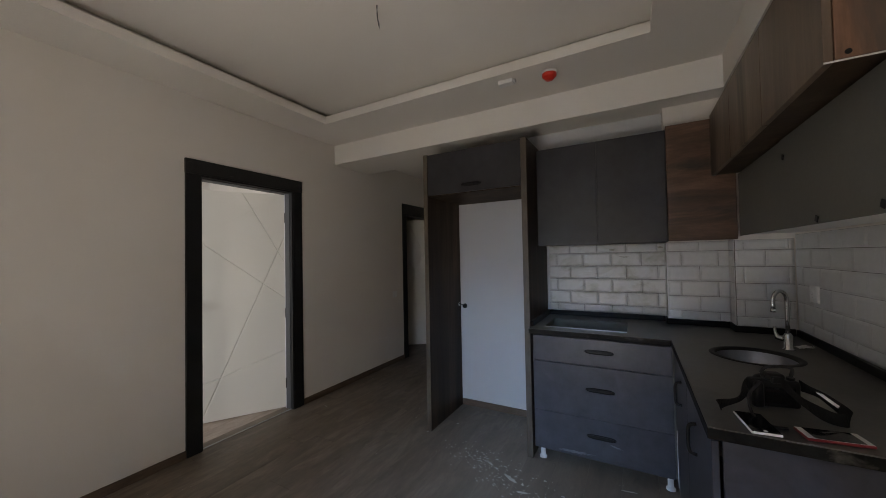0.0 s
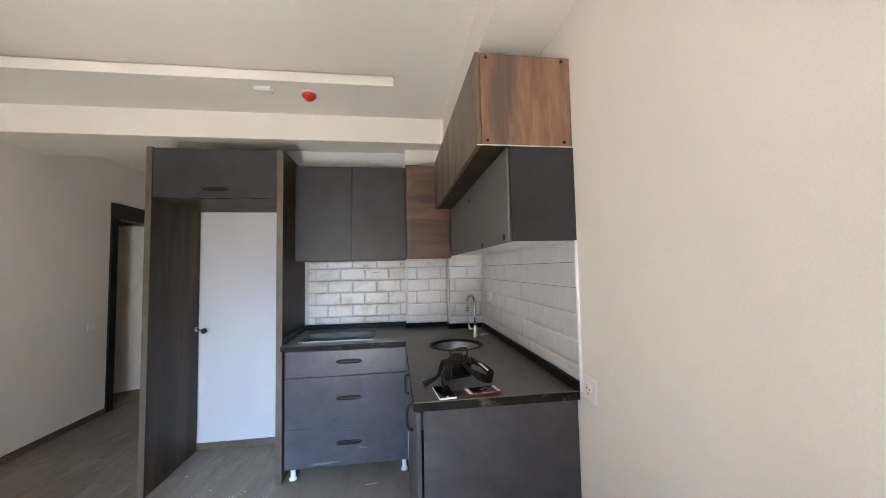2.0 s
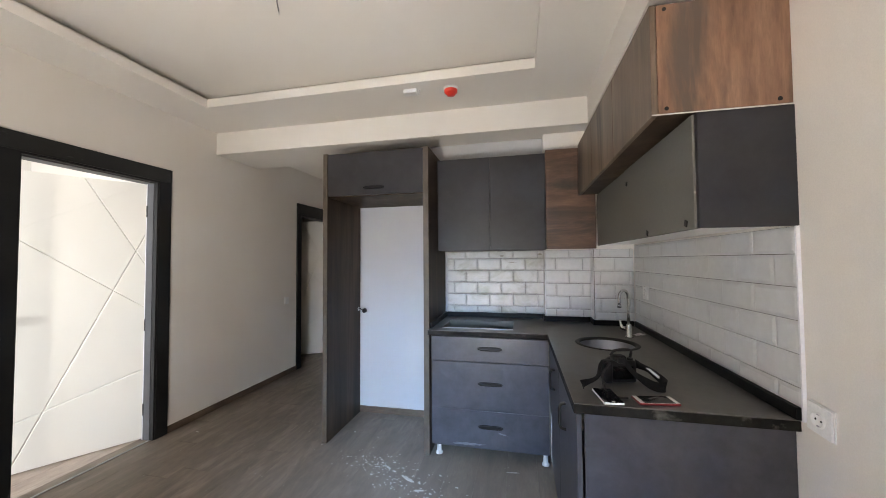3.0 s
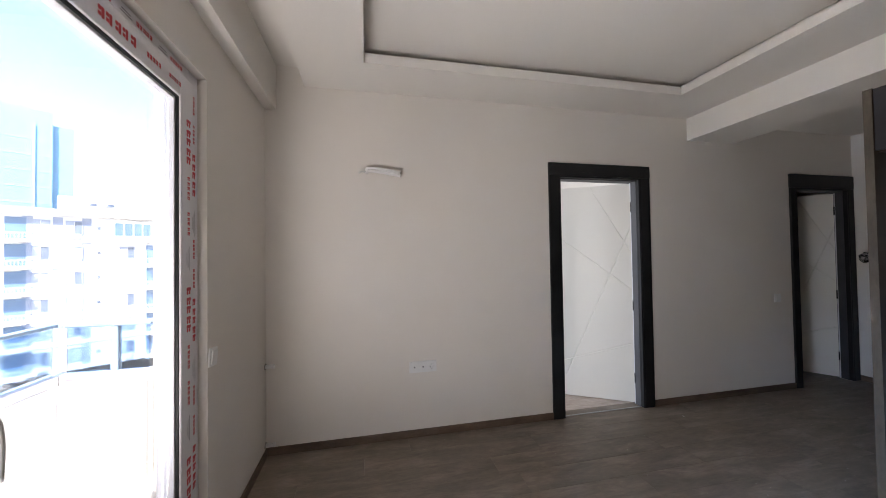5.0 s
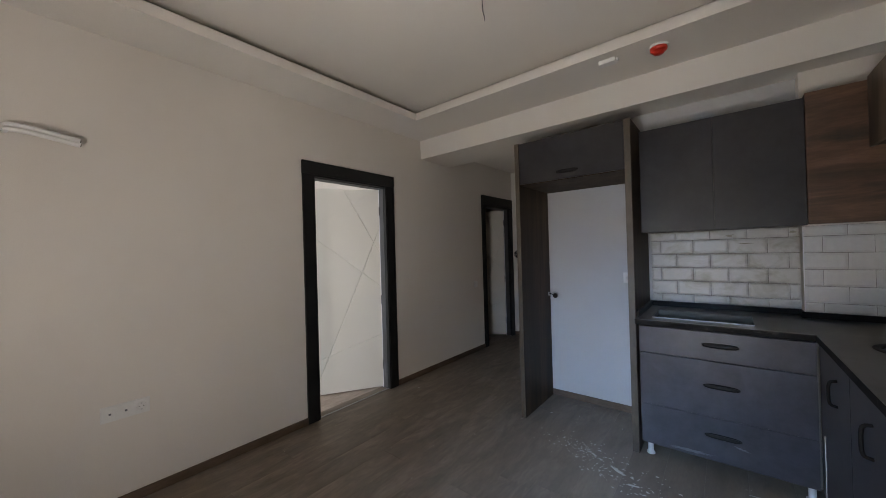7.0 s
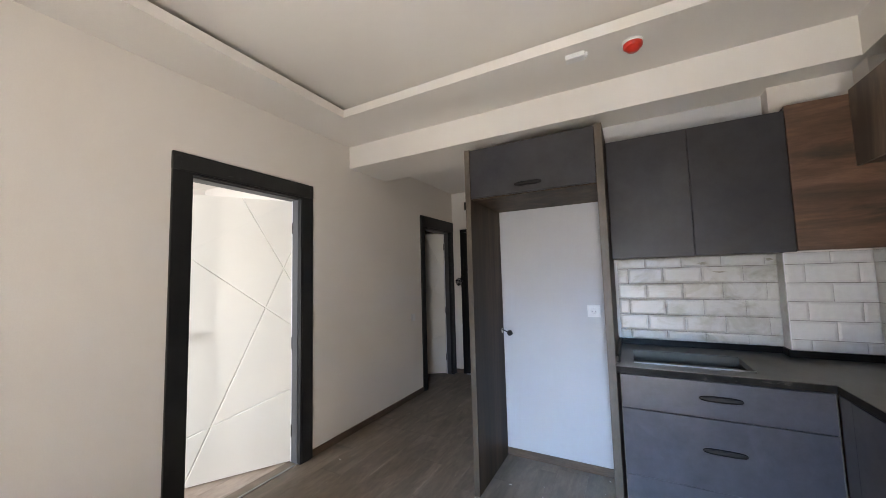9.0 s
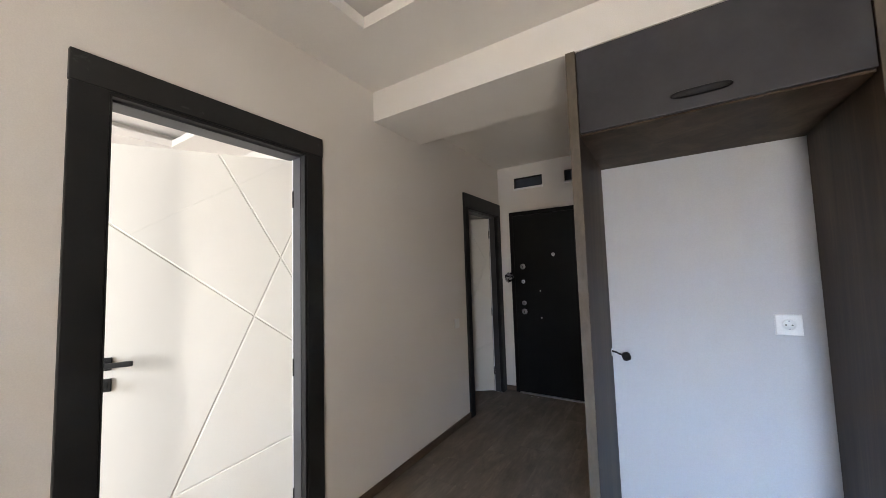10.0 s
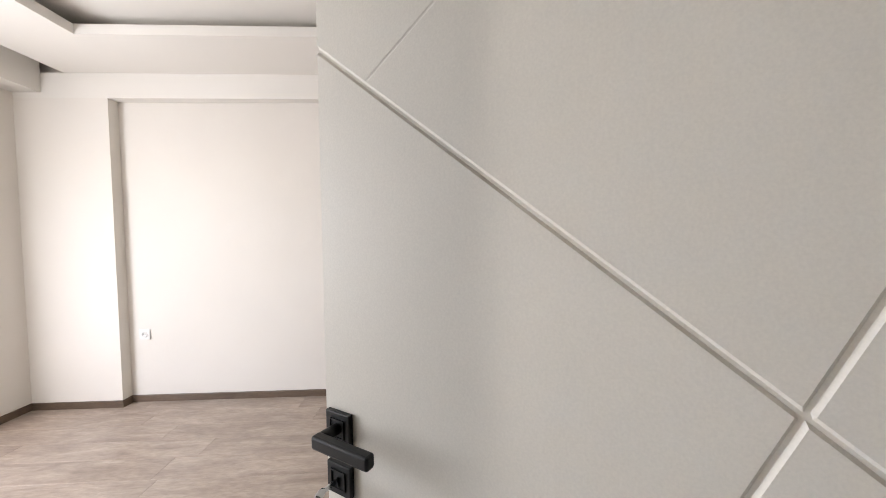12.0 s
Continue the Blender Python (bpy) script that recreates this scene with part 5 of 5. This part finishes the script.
def smear(x, y, r, stretch, turn, label):
    bm = bmesh.new()
    n = 36
    ring = []
    for i in range(n):
        a = 2 * math.pi * i / n
        k = r * (0.75 + 0.45 * noise.noise(Vector((math.cos(a) * 2.1 + x * 7, math.sin(a) * 2.1 + y * 5, 0))))
        ring.append(bm.verts.new((k * stretch * math.cos(a), k * math.sin(a), 0.0012)))
    low = [bm.verts.new((v.co.x * 1.06, v.co.y * 1.06, 0.0002)) for v in ring]
    bm.faces.new(ring)
    for i in range(n):
        j = (i + 1) % n
        bm.faces.new((ring[i], low[i], low[j], ring[j]))
    ob = tagged(link_mesh("cement_smear", bm, CRUMB), label, "smear")
    ob.matrix_world = Matrix.Translation((x, y, 0.0003)) @ Matrix.Rotation(turn, 4, "Z")


smear(-0.70, 2.075, 0.014, 5.0, -0.5, "thin dried white plaster smear on the floor")
smear(-0.60, 1.98, 0.010, 4.0, 0.2, "thin dried white plaster smear on the floor")
smear(-0.86, 2.16, 0.009, 3.0, -0.4, "thin dried white plaster smear on the floor")
smear(-0.05, 2.27, 0.006, 8.0, 0.15, "thin dried white plaster smear on the floor")

# ---------------------------------------------------------------- tiles
TILE_MESH = {}


def tile_mesh(w, h, glaze):
    key = (round(w, 3), round(h, 3), glaze.name)
    if key not in TILE_MESH:
        b = min(0.012, w * 0.3, h * 0.3)
        bm = bmesh.new()
        lo = [bm.verts.new((x, 0, z)) for x, z in ((0, 0), (w, 0), (w, h), (0, h))]
        mid = [bm.verts.new((x, -0.0032, z)) for x, z in ((0, 0), (w, 0), (w, h), (0, h))]
        hi = [bm.verts.new((x, -0.0068, z)) for x, z in ((b, b), (w - b, b), (w - b, h - b), (b, h - b))]
        for i in range(4):
            j = (i + 1) % 4
            bm.faces.new((lo[i], lo[j], mid[j], mid[i]))
            bm.faces.new((mid[i], mid[j], hi[j], hi[i]))
        bm.faces.new(hi)
        bmesh.ops.recalc_face_normals(bm, faces=bm.faces[:])
        me = bpy.data.meshes.new("tile")
        bm.to_mesh(me)
        bm.free()
        me.materials.append(glaze)
        TILE_MESH[key] = me
    return TILE_MESH[key]


def tiled_field(name, m, width, z0, z1, phase, label, glaze=TILE):
    """Half-lapped wall tiles 0.2 x 0.1 on a grout bed; local x along the wall, facing -y."""
    bed = tagged(link_mesh(name, box(0, width, -0.0025, -0.0002, z0, z1), GROUT), label, "tiles", kind="structure")
    bed.matrix_world = m
    g = 0.0022
    row0 = -0.043
    r = 0
    z = z0 + row0
    while z < z1 - 0.01:
        a, b = max(z, z0), min(z + 0.1, z1)
        x = -phase - (0.1 if r % 2 else 0.0)
        while x < width - 0.004:
            p, q = max(x, 0.0), min(x + 0.2, width)
            if q - p > 0.012 and b - a > 0.012:
                t = new("tile", tile_mesh(q - p - 0.0018, b - a - g, glaze))
                t.parent = bed
                t.matrix_basis = Matrix.Translation((p + 0.0009, -0.0025, a + g / 2))
            x += 0.2
        z += 0.1
        r += 1
    return bed


def wall_smear(parent, x, y, z, r, stretch, turn, material, name, label):
    """A thin ragged smear lying on an upright face that looks to -y."""
    bm = bmesh.new()
    ring = []
    for i in range(44):
        a = 2 * math.pi * i / 44
        k = r * (0.7 + 0.75 * noise.noise(Vector((math.cos(a) * 3.4 + x * 9, math.sin(a) * 3.4 + z * 5, 0))) + 0.25 * noise.noise(Vector((math.cos(a) * 11, math.sin(a) * 11, x))))
        p = Vector((k * stretch * math.cos(a), k * math.sin(a)))
        ring.append((x + p.x * math.cos(turn) - p.y * math.sin(turn), z + p.x * math.sin(turn) + p.y * math.cos(turn)))
    top = [bm.verts.new((u, y - 0.0006, w)) for u, w in ring]
    low = [bm.verts.new((u, y, w)) for u, w in ring]
    bm.faces.new(top)
    for i in range(44):
        j = (i + 1) % 44
        bm.faces.new((top[i], low[i], low[j], top[j]))
    part(name, bm, material, parent, label)


ZT0, ZT1 = TOPZ + U + 0.0005, 1.445
bs = tiled_field("backsplash_1", Matrix.Translation((-0.610, NY, 0)), 0.814, ZT0, ZT1, 0.138, "white bevelled wall tiles with dirty grout", TILE_STAINED_SHADED)
for x, z, r, k, t in ((0.47, 1.405, 0.011, 3.0, 0.1), (0.55, 1.350, 0.006, 7.0, -0.03), (0.78, 1.418, 0.012, 1.8, 0.0)):
    wall_smear(bs, x, -0.0094, z, r, k, t, GRIME, "grime", "olive cement grime")
wall_smear(low_drawer, -0.36, 2.3329, 0.122, 0.010, 12.0, 0.03, SCUFF, "scuff", "pale bluish scuff")
wall_smear(low_drawer, -0.12, 2.3329, 0.205, 0.007, 6.0, -0.2, SCUFF, "scuff", "pale bluish scuff")
tiled_field("backsplash_2", Matrix.Translation((0.205, 2.83, 0)), 0.339, ZT0, ZT1, 0.12, "white bevelled wall tiles on the pillar")
tiled_field("backsplash_3", Matrix.Translation((0.545, 2.70, 0)), 0.265, ZT0, ZT1, 0.06, "white bevelled wall tiles on the pillar")
# side face of the pillar, its shadow given by the olive tile tone
structure("backsplash_4", box(0.2015, 0.2048, 2.832, NY - 0.010, ZT0, ZT1), TILE_STAINED_SHADED, "tile strip on the pillar side in a shaded olive tone", "tiles")
structure("trim_3", box(0.2025, 0.2062, 2.8195, 2.8290, ZT0, ZT1), PVC, "thin white tile edge trim on the pillar", "trim")
tiled_field("backsplash_5", Matrix.Translation((0.545, 2.83 - 0.009, 0)) @ FACE_W, 0.12, ZT0, ZT1, 0.02, "white tiles on the pillar side")
tiled_field("backsplash_6", Matrix.Translation((EX, 2.691, 0)) @ FACE_W, 1.50, ZT0, 1.467, 0.0, "white bevelled wall tiles beside the worktop")

# ---------------------------------------------------------------- floor planks
PLANK_MESH = {}


def plank_mesh(w, l, wood):
    key = (round(w, 3), round(l, 3), wood.name)
    if key not in PLANK_MESH:
        bm = bmesh.new()
        b = 0.0012
        lo = [bm.verts.new((x, y, -0.009)) for x, y in ((0, 0), (w, 0), (w, l), (0, l))]
        mid = [bm.verts.new((x, y, -0.0008)) for x, y in ((0, 0), (w, 0), (w, l), (0, l))]
        hi = [bm.verts.new((x, y, 0)) for x, y in ((b, b), (w - b, b), (w - b, l - b), (b, l - b))]
        for i in range(4):
            j = (i + 1) % 4
            bm.faces.new((lo[i], lo[j], mid[j], mid[i]))
            bm.faces.new((mid[i], mid[j], hi[j], hi[i]))
        bm.faces.new(hi)
        bmesh.ops.recalc_face_normals(bm, faces=bm.faces[:])
        me = bpy.data.meshes.new("plank")
        bm.to_mesh(me)
        bm.free()
        me.materials.append(wood)
        PLANK_MESH[key] = me
    return PLANK_MESH[key]


def planks(x0, x1, y0, y1, seed, wood=FLOORWOOD):
    r = random.Random(seed)
    holder = bpy.data.objects["floor"]
    x = x0
    while x < x1 - 0.005:
        w = min(0.192, x1 - x)
        y = y0 - r.uniform(0.1, 1.1)
        while y < y1 - 0.005:
            a, b = max(y, y0), min(y + 1.21, y1)
            if b - a > 0.02:
                p = new("plank", plank_mesh(w - 0.0006, b - a - 0.0006, wood))
                p.parent = holder
                p.matrix_basis = Matrix.Translation((x, a, -0.0001 * r.random()))
            y += 1.21
        x += 0.192


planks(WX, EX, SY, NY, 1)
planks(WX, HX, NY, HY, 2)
planks(BX, WB, BS, BN, 3, FLOORBRIGHT)
planks(WB, WX, 1.36, 2.12, 4)
planks(WB, WX, 3.98, 4.65, 5)
planks(-4.5, WB, BN + 0.12, HY, 6)
